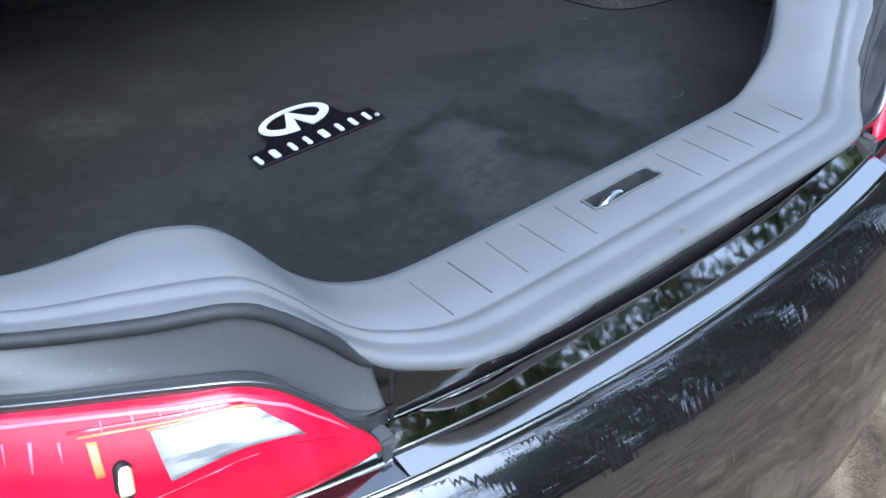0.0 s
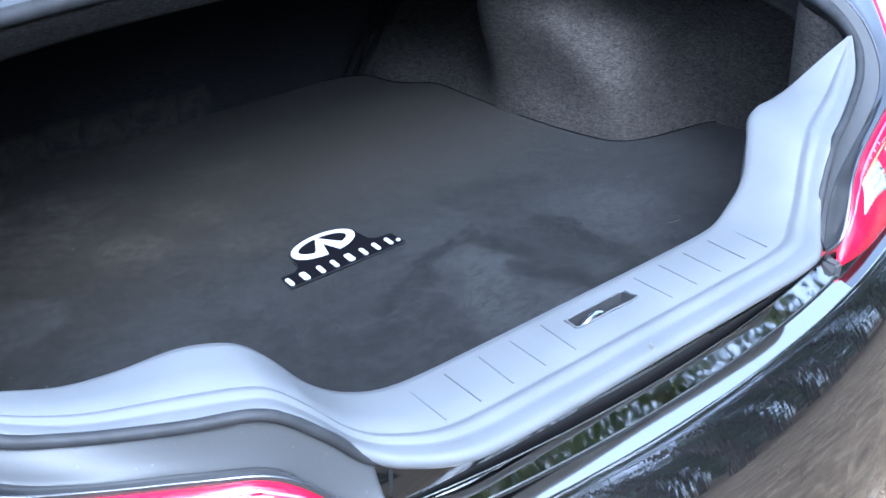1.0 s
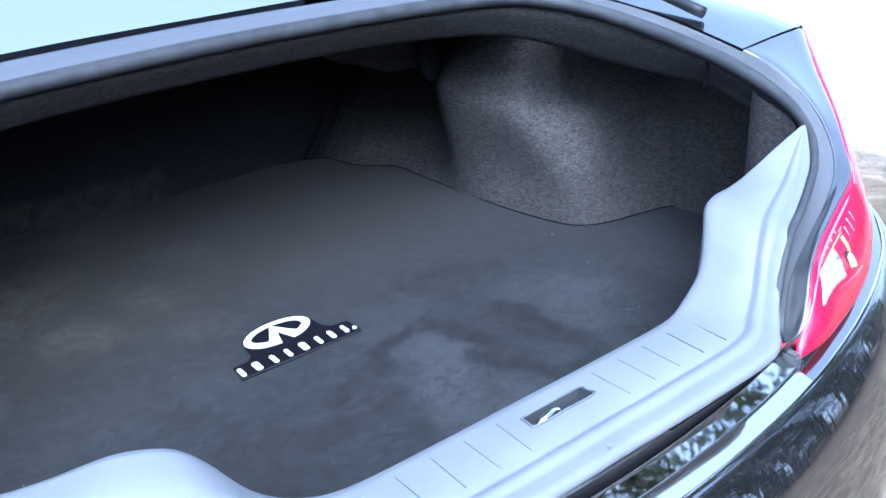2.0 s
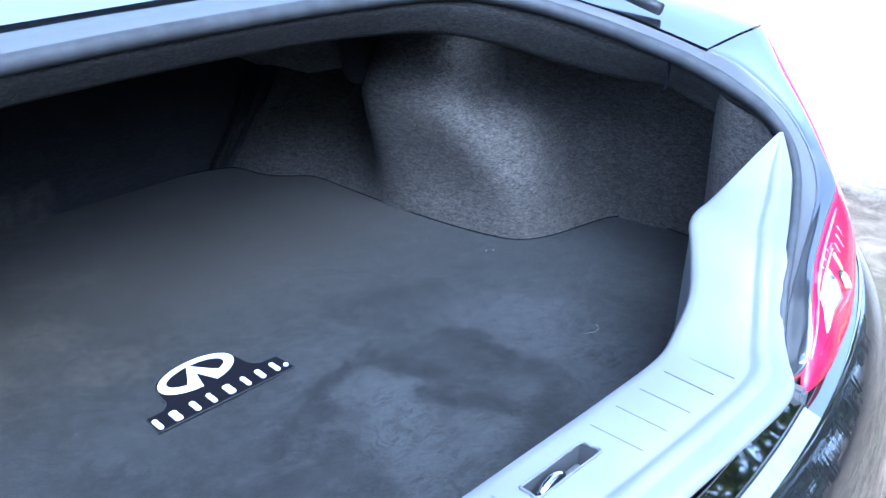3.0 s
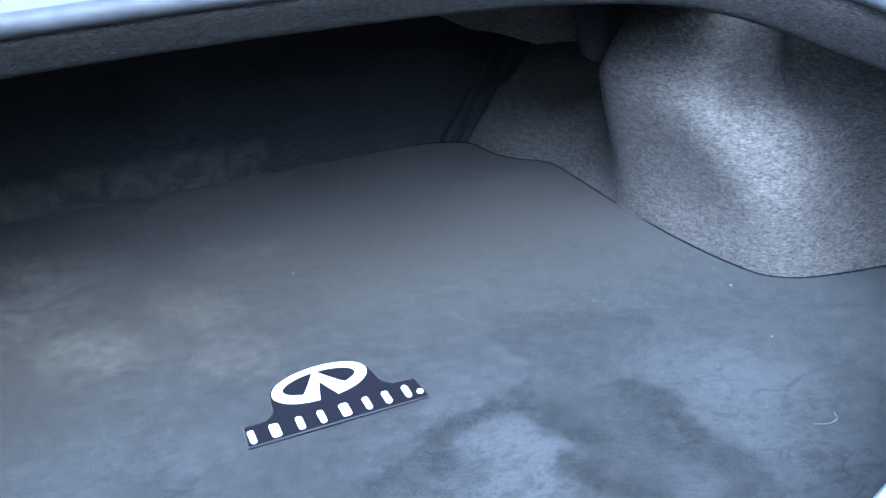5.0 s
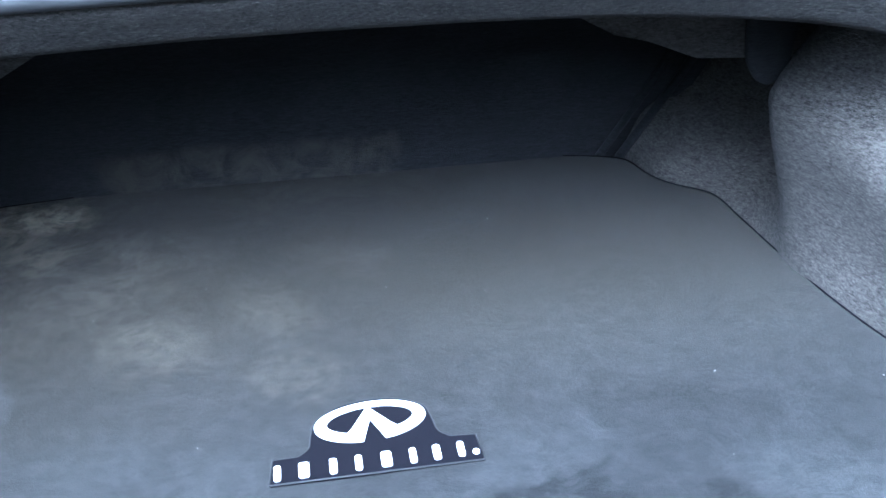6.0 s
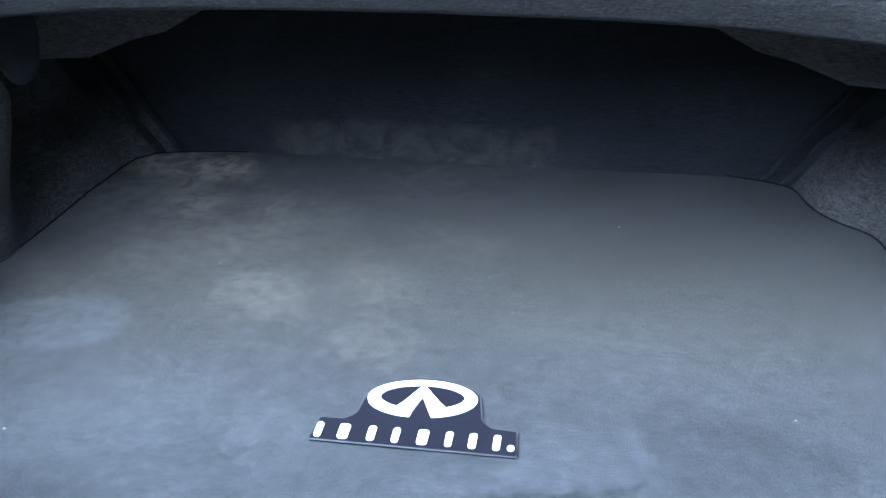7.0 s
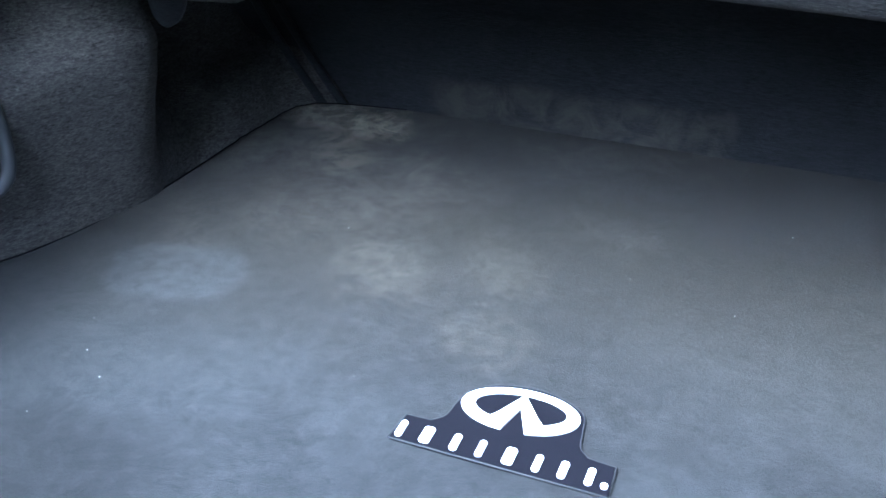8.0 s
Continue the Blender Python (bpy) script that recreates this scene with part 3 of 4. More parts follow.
# upper border of the tail light
UP = [(0.312, -0.570, 0.723), (0.338, -0.5575, 0.758), (0.362, -0.5435, 0.7825), (0.388, -0.5285, 0.7957), (0.42, -0.5146, 0.7985), (0.462, -0.499, 0.807), (0.52, -0.481, 0.821), (0.561, -0.467, 0.835), (0.65, -0.388, 0.872), (0.72, -0.309, 0.909), (0.790, -0.235, 0.942)]

# weatherstrip path; the gutter's lip; the edge of the body beyond it
RIM = [((0.285, -0.548, 0.766), (0.2935, -0.5600, 0.7350), (0.2962, -0.5630, 0.7340)), ((0.302, -0.541, 0.7745), (0.318, -0.547, 0.738), (0.325, -0.563, 0.7395)), ((0.328, -0.526, 0.802), (0.345, -0.5285, 0.761), (0.345, -0.552, 0.766)),
       ((0.366, -0.508, 0.831), (0.372, -0.516, 0.787), (0.375, -0.536, 0.790)), ((0.423, -0.484, 0.834), (0.425, -0.497, 0.799), (0.425, -0.512, 0.7985)), ((0.488, -0.454, 0.839), (0.495, -0.473, 0.813), (0.500, -0.487, 0.817)),
       ((0.538, -0.428, 0.848), (0.547, -0.452, 0.831), (0.561, -0.466, 0.833)), ((0.577, -0.394, 0.866), (0.592, -0.416, 0.856), (0.610, -0.425, 0.853)), ((0.602, -0.345, 0.887), (0.624, -0.36, 0.889), (0.660, -0.375, 0.876)),
       ((0.613, -0.28, 0.906), (0.634, -0.29, 0.922), (0.720, -0.305, 0.908)), ((0.612, -0.225, 0.920), (0.634, -0.240, 0.936), (0.783, -0.238, 0.940))]
FRONT = [((0.612, -0.218, 0.9215), 0.022, 0.016), ((0.611, -0.18, 0.928), 0.024, 0.016), ((0.60, -0.1, 0.942), 0.035, 0.014), ((0.575, -0.02, 0.957), 0.05, 0.01),
         ((0.53, 0.04, 0.970), 0.07, 0.006), ((0.45, 0.072, 0.982), 0.085, 0.006), ((0.3, 0.085, 0.988), 0.09, 0.008), ((0.15, 0.09, 0.991), 0.09, 0.008), ((0.0, 0.092, 0.992), 0.09, 0.008)]
PATHR = [r[0] for r in RIM] + [f[0] for f in FRONT]


def rim_frames():
    out = []
    for i, p in enumerate(PATHR):
        a, b = PATHR[max(i - 1, 0)], PATHR[min(i + 1, len(PATHR) - 1)]
        d = np.array((b[0] - a[0], b[1] - a[1], 0.0))
        d /= np.linalg.norm(d)
        if i == len(PATHR) - 1:
            d = np.array((-1.0, 0.0, 0.0))
        out.append((np.array(p), np.array((d[1], -d[0], 0.0))))
    return out


FR = rim_frames()
tube_half = (PATHR[:len(RIM)] + PATHR[len(RIM) + 1:])[::-1]
strip_path = [side(p, -1) for p in tube_half[:0:-1]] + [side(p, 1) for p in tube_half]
strip_rad = [0.0052 if p[1] < -0.43 else 0.0052 + 0.0058 * min(1.0, (p[1] + 0.43) / 0.16) for p in strip_path]
strip = carpart(tube("weatherstrip", strip_path, 0.010, RUBBER, car, "dark grey rubber weatherstrip round the boot opening", steps=6, sides=12, radii=strip_rad))
outer_half = [tuple(p + nrm * (0.010 if p[1] < -0.36 else 0.017) + (0, 0, -0.0005)) for p, nrm in FR[8:]][::-1]
outer_path = [side(p, -1) for p in outer_half[:0:-1]] + [side(p, 1) for p in outer_half]
outer_rad = [0.001 + 0.008 * min(1.0, max(0.0, (p[1] + 0.345) / 0.16)) for p in outer_path]
tube("outer_bead", outer_path, 0.008, RUBBER, strip, "outer rubber bead of the weatherstrip", steps=6, sides=10, flat=0.45, radii=outer_rad)
lo = lambda a, b, t: tuple(np.array(a) * (1 - t) + np.array(b) * t)
corner, lips = [], []
UPS = spline(UP, 6)
UPX = [p[0] for p in UPS]
for k, (p, lip, edge) in enumerate(RIM):
    p = (p[0] - (0.007 if k == 0 else 0.0), p[1] - (0.003 if k == 0 else 0.0), p[2] - 0.006)
    q = lo(p, lip, 0.5)
    corner.append([p, (q[0], q[1], q[2] - 0.002), lo(p, lip, 0.85), lip, (lip[0], lip[1], lip[2] - 0.004)])
    if 0.315 < edge[0] < 0.6:
        edge = (edge[0], float(np.interp(edge[0], UPX, [q[1] for q in UPS])) - 0.001, float(np.interp(edge[0], UPX, [q[2] for q in UPS])) + 0.0012)
    r = lo(lip, edge, 0.15)
    lips.append([(lip[0], lip[1], lip[2] - 0.006), (lip[0], lip[1], lip[2] + 0.0004), (r[0], r[1], lip[2] + 0.0012), lo(lip, (edge[0], edge[1], edge[2] + 0.006), 0.45), lo(lip, (edge[0], edge[1], edge[2] + 0.004), 0.8), (edge[0], edge[1], edge[2] + 0.0015), (edge[0], edge[1] + 0.004, edge[2] - 0.02)])
gut = []
for (p, nrm), (_, o, dz) in zip(FR[len(RIM):], FRONT):
    gut.append([tuple(p + nrm * 0.004 + (0, 0, -0.004)), tuple(p + nrm * (0.35 * o) + (0, 0, min(dz, 0) - 0.008)), tuple(p + nrm * (0.75 * o) + (0, 0, dz - 0.005)),
                tuple(p + nrm * (0.95 * o) + (0, 0, dz - 0.001)), tuple(p + nrm * (o + 0.003) + (0, 0, dz - 0.004)), tuple(p + nrm * (o + 0.004) + (0, 0, dz - 0.03))])
gut.insert(0, [(q[0] + 0.001, q[1] - 0.02, q[2] - 0.004) for q in gut[0]])
for s in (1, -1):
    carpart(loft("corner_panel", [[side(q, s) for q in r] for r in corner], JAMB, car, "black painted body corner between weatherstrip and tail light", steps=5, across=2))
    carpart(loft("corner_edge", [[side(q, s) for q in r] for r in lips], EDGE, car, "glossy black painted edge beside the tail light", steps=5, across=2))
    a, e = RIM[0][0], RIM[0][1]
    carpart(part("panel_seam", [side((x, y, z), s) for x, y, z in ((a[0] - 0.0022, a[1] - 0.0035, 0.772), (a[0] + 0.0012, a[1] - 0.0035, 0.772), (e[0] + 0.0045, e[1] - 0.006, 0.729), (e[0] + 0.001, e[1] - 0.006, 0.729), (a[0], a[1] + 0.006, 0.772), (e[0] + 0.002, e[1] + 0.006, 0.729))], [(0, 1, 2, 3), (1, 4, 5, 2), (4, 0, 3, 5), (0, 4, 1), (3, 2, 5)], GAP, car, "dark panel seam", smooth=False))
    carpart(loft("gutter", [[side(q, s) for q in r] for r in gut], JAMB, car, "dark grey rain gutter beside the boot opening", steps=5))

# quarter panels
QUART = [[(0.634, -0.237, 0.937), (0.70, -0.236, 0.942), (0.792, -0.232, 0.943), (0.86, -0.18, 0.90), (0.895, -0.12, 0.82), (0.905, -0.10, 0.70)],
         [(0.637, -0.18, 0.945), (0.72, -0.16, 0.956), (0.81, -0.14, 0.952), (0.88, -0.08, 0.91), (0.912, -0.05, 0.82), (0.918, -0.03, 0.66)],
         [(0.637, -0.10, 0.956), (0.73, -0.05, 0.972), (0.83, 0.0, 0.960), (0.895, 0.02, 0.915), (0.918, 0.03, 0.82), (0.92, 0.04, 0.45)],
         [(0.625, 0.0, 0.967), (0.72, 0.05, 0.985), (0.83, 0.1, 0.97), (0.90, 0.12, 0.92), (0.922, 0.12, 0.82), (0.924, 0.12, 0.4)],
         [(0.60, 0.10, 0.978), (0.70, 0.2, 1.005), (0.82, 0.3, 0.985), (0.905, 0.3, 0.925), (0.924, 0.3, 0.82), (0.925, 0.3, 0.3)],
         [(0.62, 0.30, 1.05), (0.70, 0.45, 1.06), (0.81, 0.7, 1.0), (0.905, 0.7, 0.93), (0.924, 0.7, 0.82), (0.925, 0.7, 0.25)],
         [(0.62, 0.75, 1.24), (0.69, 0.85, 1.2), (0.80, 1.1, 1.01), (0.905, 1.1, 0.94), (0.924, 1.1, 0.82), (0.925, 1.1, 0.22)]]
for s in (1, -1):
    carpart(loft("quarter_panel", [[side(q, s) for q in r] for r in QUART], PAINT, car, "glossy black rear quarter panel", steps=5, across=3))

# rear window and the black deck strip in front of the opening
glass = [[(0.0, 0.19, 1.003), (0.0, 0.5, 1.14), (0.0, 1.0, 1.33)], [(0.25, 0.187, 1.002), (0.25, 0.5, 1.135), (0.25, 1.0, 1.325)], [(0.5, 0.16, 0.995), (0.5, 0.5, 1.115), (0.5, 1.0, 1.31)], [(0.61, 0.12, 0.985), (0.62, 0.5, 1.09), (0.62, 1.0, 1.29)]]
carpart(loft("rear_window", both(glass), GLASS, car, "dark tinted sloping rear window", steps=4, across=4))

# tail lights
LOW = [(0.312, -0.575, 0.7185), (0.345, -0.572, 0.716), (0.38, -0.566, 0.714), (0.42, -0.557, 0.713), (0.465, -0.546, 0.712), (0.51, -0.532, 0.712), (0.57, -0.508, 0.712), (0.63, -0.472, 0.714), (0.72, -0.40, 0.718), (0.81, -0.30, 0.735), (0.890, -0.16, 0.78)]


def tail_ring(a, b, k):
    a, b = np.array(a), np.array(b)
    nrm = np.array((0.35, -0.85, 0.3)) * min(1.0, np.linalg.norm(b - a) / 0.06)
    return [tuple(a + (b - a) * s + nrm * (h * k)) for s, h in ((0, -0.6), (0.02, 0.0), (0.06, 0.25), (0.3, 0.8), (0.6, 1.0), (0.9, 0.6), (0.97, 0.2), (1.0, -0.6))]


def tail_at(a, b, lift):
    """A point of the lens: a along the lamp in stations, b from its upper to its lower edge."""
    i = min(int(a), len(UP) - 2)
    t = a - i
    up = np.array(UP[i]) * (1 - t) + np.array(UP[i + 1]) * t
    lw = np.array(LOW[i]) * (1 - t) + np.array(LOW[i + 1]) * t
    k = np.interp(b, (0, 0.02, 0.06, 0.3, 0.6, 0.9, 0.97, 1.0), (-0.6, 0.0, 0.25, 0.8, 1.0, 0.6, 0.2, -0.6)) * 0.016 * min(1.0, np.linalg.norm(lw - up) / 0.06) + lift
    return tuple(up + (lw - up) * b + np.array((0.35, -0.85, 0.3)) * k)


def tail_patch(name, corners, lift, material, light, s, label="", n=8):
    """A thin raised piece of the lens between four corners (a, b), given round it."""
    (a0, b0), (a1, b1), (a2, b2), (a3, b3) = corners
    v = []
    for h in (lift, -0.003):
        for i in range(n + 1):
            for j in range(n + 1):
                p, q = i / n, j / n
                a = (a0 * (1 - p) + a1 * p) * (1 - q) + (a3 * (1 - p) + a2 * p) * q
                b = (b0 * (1 - p) + b1 * p) * (1 - q) + (b3 * (1 - p) + b2 * p) * q
                v.append(side(tail_at(a, b, h), s))
    m = n + 1
    f = grid_faces(m, m) + [tuple(x + m * m for x in q) for q in grid_faces(m, m)]
    loop = [j for j in range(m)] + [i * m + n for i in range(1, m)] + [n * m + j for j in range(n - 1, -1, -1)] + [i * m for i in range(n - 1, 0, -1)]
    f += [(loop[x], loop[(x + 1) % len(loop)], loop[(x + 1) % len(loop)] + m * m, loop[x] + m * m) for x in range(len(loop))]
    return part(name, v, f, material, light, label)


def tail_parts(light, s):
    tail_patch("reverse_lens", ((4.35, 0.18), (2.65, 0.115), (1.70, 0.27), (4.0, 0.48)), 0.0022, WHITE_LENS, light, s, "clear reversing light window")
    tail_patch("lens_rib", ((2.9, 0.085), (5.3, 0.125), (5.3, 0.14), (2.9, 0.10)), 0.0014, REDDEEP, light, s, "darker red moulded rib")
    tail_patch("lens_rib", ((2.9, 0.118), (5.2, 0.158), (5.2, 0.166), (2.9, 0.126)), 0.0014, AMBER, light, s, "amber moulded rib", 5)
    tail_patch("lens_rib", ((0.8, 0.25), (1.5, 0.33), (5.2, 0.66), (5.2, 0.69)), 0.0014, REDDEEP, light, s, "darker red moulded rib")
    tail_patch("border_line", ((0.7, 0.075), (9.6, 0.045), (9.6, 0.052), (0.7, 0.10)), 0.0014, PINK, light, s, "pale moulded line inside the lens border", 40)
    # highlight streaks of the lens, painted as thin pale slivers
    for k, (a, b0, b1) in enumerate(((2.95, 0.07, 0.12), (3.3, 0.066, 0.11), (3.62, 0.064, 0.12), (3.9, 0.066, 0.115), (4.25, 0.07, 0.14), (4.6, 0.08, 0.15), (5.0, 0.09, 0.17), (5.35, 0.17, 0.27), (5.6, 0.15, 0.30), (5.85, 0.14, 0.25))):
        w = 0.018 + 0.012 * (k % 3)
        tail_patch("highlight_streak", ((a, b0), (a + w, b0), (a + w * 0.4 - 0.05, b1), (a - 0.05, b1)), 0.0012, PINK, light, s, "pale sliver painted as a highlight streak on the lens", 3)
    tail_patch("amber_strip", ((5.12, 0.19), (5.02, 0.19), (4.86, 0.38), (4.98, 0.38)), 0.0018, AMBER, light, s, "amber reflector strip", 5)
    tail_patch("reverse_edge", ((4.40, 0.165), (2.62, 0.10), (2.62, 0.108), (4.40, 0.173)), 0.0016, AMBER, light, s, "amber edge above the reversing window", 8)
    bulb = [side(tail_at(a, b, h), s) for a, b, h in ((4.655, 0.335, 0.0015), (4.645, 0.35, 0.003), (4.61, 0.41, 0.0035), (4.57, 0.48, 0.003), (4.56, 0.50, 0.001))]
    tube("socket", [(x, y + 0.0035, z) for x, y, z in bulb], 0.0072, DARK, light, "dark bulb socket", steps=3, radii=(0.003, 0.0058, 0.0062, 0.0062, 0.005))
    tube("bulb", bulb, 0.005, BULB, light, "small glass bulb", steps=3, radii=(0.0015, 0.0045, 0.005, 0.005, 0.004))


for s in (1, -1):
    rings = [[side(q, s) for q in tail_ring(a, b, 0.016)] for a, b in zip(UP, LOW)]
    light = carpart(loft("tail_light", rings, RED, car, "red tail light lens with a clear reversing window", steps=5, across=3, caps=True))
    tail_parts(light, s)

# half width of the mat along y, and what its left side has more than its right
HALF = [(-0.44, 0.61), (-0.36, 0.69), (-0.30, 0.745), (-0.24, 0.795), (-0.18, 0.832), (-0.08, 0.832), (-0.035, 0.82), (-0.012, 0.79), (0.003, 0.70), (0.015, 0.65), (0.03, 0.622), (0.05, 0.602), (0.10, 0.583), (0.16, 0.568), (0.23, 0.556), (0.30, 0.549), (0.40, 0.54), (0.455, 0.535), (0.48, 0.522), (0.505, 0.492), (0.53, 0.472), (0.56, 0.46), (0.60, 0.448), (0.62, 0.41), (0.632, 0.36)]
LEFT = [(0.003, 0.72), (0.03, 0.68), (0.07, 0.65), (0.12, 0.62), (0.17, 0.597), (0.22, 0.582), (0.28, 0.563), (0.36, 0.554), (0.42, 0.549), (0.50, 0.541), (0.56, 0.533), (0.595, 0.519), (0.612, 0.49), (0.62, 0.455), (0.632, 0.36)]


def wider(y):
    return 0.0 if y < 0 else max(0.0, float(np.interp(y, *zip(*LEFT)) - np.interp(y, *zip(*HALF))))


# boot cavity: side trims in fleck carpet. bottom, middle, top
WALL = [[(0.54, -0.385, 0.54), (0.535, -0.39, 0.70), (0.566, -0.394, 0.852)], [(0.62, -0.315, 0.54), (0.588, -0.33, 0.70), (0.600, -0.347, 0.872)], [(0.69, -0.265, 0.54), (0.638, -0.270, 0.70), (0.615, -0.275, 0.89)],
        [(0.76, -0.215, 0.54), (0.74, -0.22, 0.70), (0.72, -0.225, 0.90)], [(0.845, -0.17, 0.54), (0.835, -0.165, 0.70), (0.855, -0.17, 0.90)], [(0.822, -0.075, 0.54), (0.812, -0.06, 0.70), (0.85, -0.05, 0.91)],
        [(0.800, -0.013, 0.54), (0.812, 0.018, 0.70), (0.84, 0.05, 0.91)], [(0.735, 0.0, 0.54), (0.745, 0.05, 0.70), (0.78, 0.12, 0.92)], [(0.675, 0.010, 0.54), (0.69, 0.09, 0.70), (0.72, 0.17, 0.93)], [(0.632, 0.025, 0.54), (0.655, 0.15, 0.70), (0.72, 0.27, 0.94)],
        [(0.605, 0.05, 0.54), (0.632, 0.165, 0.70), (0.71, 0.29, 0.94)], [(0.585, 0.10, 0.54), (0.618, 0.195, 0.70), (0.69, 0.30, 0.94)], [(0.565, 0.19, 0.54), (0.602, 0.225, 0.70), (0.70, 0.31, 0.94)],
        [(0.551, 0.28, 0.54), (0.555, 0.28, 0.70), (0.625, 0.32, 0.94)], [(0.548, 0.34, 0.54), (0.60, 0.34, 0.70), (0.665, 0.36, 0.94)], [(0.542, 0.40, 0.54), (0.575, 0.42, 0.70), (0.672, 0.44, 0.94)], [(0.535, 0.465, 0.54), (0.60, 0.48, 0.70), (0.68, 0.56, 0.94)],
        [(0.51, 0.49, 0.54), (0.56, 0.55, 0.70), (0.68, 0.60, 0.94)], [(0.475, 0.52, 0.54), (0.51, 0.58, 0.70), (0.68, 0.64, 0.94)], [(0.455, 0.57, 0.54), (0.49, 0.61, 0.70), (0.68, 0.68, 0.94)], [(0.445, 0.64, 0.54), (0.48, 0.66, 0.70), (0.68, 0.72, 0.94)]]
# the wheel arch stands out of the lining, its top rolling back
ARCH = {8: ((0.680, 0.028, 0.62), (0.686, 0.046, 0.69), (0.696, 0.084, 0.75), (0.716, 0.160, 0.79)), 9: ((0.634, 0.032, 0.62), (0.638, 0.045, 0.69), (0.650, 0.080, 0.75), (0.678, 0.150, 0.79)),
        10: ((0.604, 0.054, 0.62), (0.602, 0.068, 0.69), (0.610, 0.100, 0.745), (0.638, 0.160, 0.785)), 11: ((0.588, 0.103, 0.62), (0.569, 0.108, 0.69), (0.556, 0.124, 0.75), (0.574, 0.160, 0.79)),
        12: ((0.562, 0.19, 0.62), (0.545, 0.195, 0.69), (0.529, 0.20, 0.755), (0.545, 0.21, 0.80)), 13: ((0.537, 0.285, 0.62), (0.518, 0.29, 0.69), (0.503, 0.295, 0.755), (0.512, 0.30, 0.80)),
        14: ((0.575, 0.345, 0.62), (0.600, 0.348, 0.69), (0.630, 0.350, 0.76), (0.645, 0.352, 0.80)), 15: ((0.625, 0.440, 0.62), (0.685, 0.445, 0.69), (0.72, 0.45, 0.76), (0.73, 0.455, 0.80)),
        16: ((0.554, 0.482, 0.60), (0.586, 0.512, 0.628), (0.632, 0.55, 0.655), (0.66, 0.56, 0.80)), 17: ((0.528, 0.510, 0.60), (0.556, 0.547, 0.628), (0.608, 0.592, 0.655), (0.66, 0.60, 0.80)),
        18: ((0.496, 0.550, 0.60), (0.522, 0.590, 0.626), (0.575, 0.630, 0.655), (0.65, 0.64, 0.80)), 19: ((0.476, 0.604, 0.60), (0.503, 0.631, 0.626), (0.56, 0.655, 0.655), (0.65, 0.67, 0.80)),
        20: ((0.474, 0.66, 0.60), (0.504, 0.67, 0.64), (0.56, 0.68, 0.68), (0.65, 0.70, 0.80))}
CROWN = {7: (0.78, 0.12, 0.925), 8: (0.73, 0.17, 0.93), 9: (0.69, 0.18, 0.935), 10: (0.65, 0.19, 0.94), 11: (0.645, 0.21, 0.94), 12: (0.64, 0.26, 0.94), 13: (0.625, 0.32, 0.94)}
WALL6 = []
for i, (a, m1, c) in enumerate(WALL):
    c = CROWN.get(i, c)
    if i in ARCH:
        WALL6.append([a, *ARCH[i], c])
    else:
        WALL6.append([a] + [tuple(np.interp(z, (a[2], m1[2], c[2]), (a[k], m1[k], c[k])) for k in range(3)) for z in (0.62, 0.69, 0.75, 0.79)] + [c])
for s in (1, -1):
    rings = [[side((q[0] + (wider(r[0][1]) if s < 0 else 0.0), q[1], q[2]), s) for q in r] for r in WALL6]
    carpart(loft("side_trim", rings, CARPET, car, "grey fleck carpet side lining moulded over the wheel arch", steps=4, across=3))
    # rolled carpet band under the weatherstrip
    band = []
    HS = (0.045, 0.05, 0.05, 0.05, 0.052, 0.068, 0.075, 0.066, 0.056, 0.047, 0.045, 0.045)
    for k, ((p, nrm), h) in enumerate(zip(FR[7:], (0.035,) + HS)):
        if k == 4:
            continue
        far = (0.024, 0.024, 0.024, 0.028, 0.036, 0.048)[k] if k < 6 else 0.06
        band.append([tuple(p + nrm * far + (0, 0, -h - 0.006)), tuple(p + nrm * min(0.034, far - 0.002) + (0, 0, -h - 0.009)), tuple(p + nrm * 0.022 + (0, 0, -h * 0.92)), tuple(p + nrm * 0.010 + (0, 0, -h * 0.62)), tuple(p + nrm * 0.001 + (0, 0, -h * 0.34)), tuple(p + nrm * 0.002 + (0, 0, -0.008))])
    carpart(loft("carpet_edge", [[side(q, s) for q in r] for r in band], SHADECARPET, car, "rolled fleck carpet edge below the weatherstrip", steps=5, across=2))

carpart(loft("seat_back", [[(CX + u, 0.635, 0.53), (CX + u, 0.655, 0.70), (CX + u, 0.69, 0.96)] for u in (-0.7, -0.3, 0, 0.3, 0.7)], SEATCLOTH, car, "dark carpeted back of the rear seats with a dusty strip", across=3))
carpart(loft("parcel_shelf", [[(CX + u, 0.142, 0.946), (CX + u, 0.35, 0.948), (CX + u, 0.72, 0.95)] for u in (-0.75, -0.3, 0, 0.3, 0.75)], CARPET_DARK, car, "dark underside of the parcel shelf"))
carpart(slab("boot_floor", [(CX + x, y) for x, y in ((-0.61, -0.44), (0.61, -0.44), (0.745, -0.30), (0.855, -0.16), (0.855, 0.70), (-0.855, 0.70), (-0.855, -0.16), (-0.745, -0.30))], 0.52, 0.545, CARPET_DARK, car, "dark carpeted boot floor"))
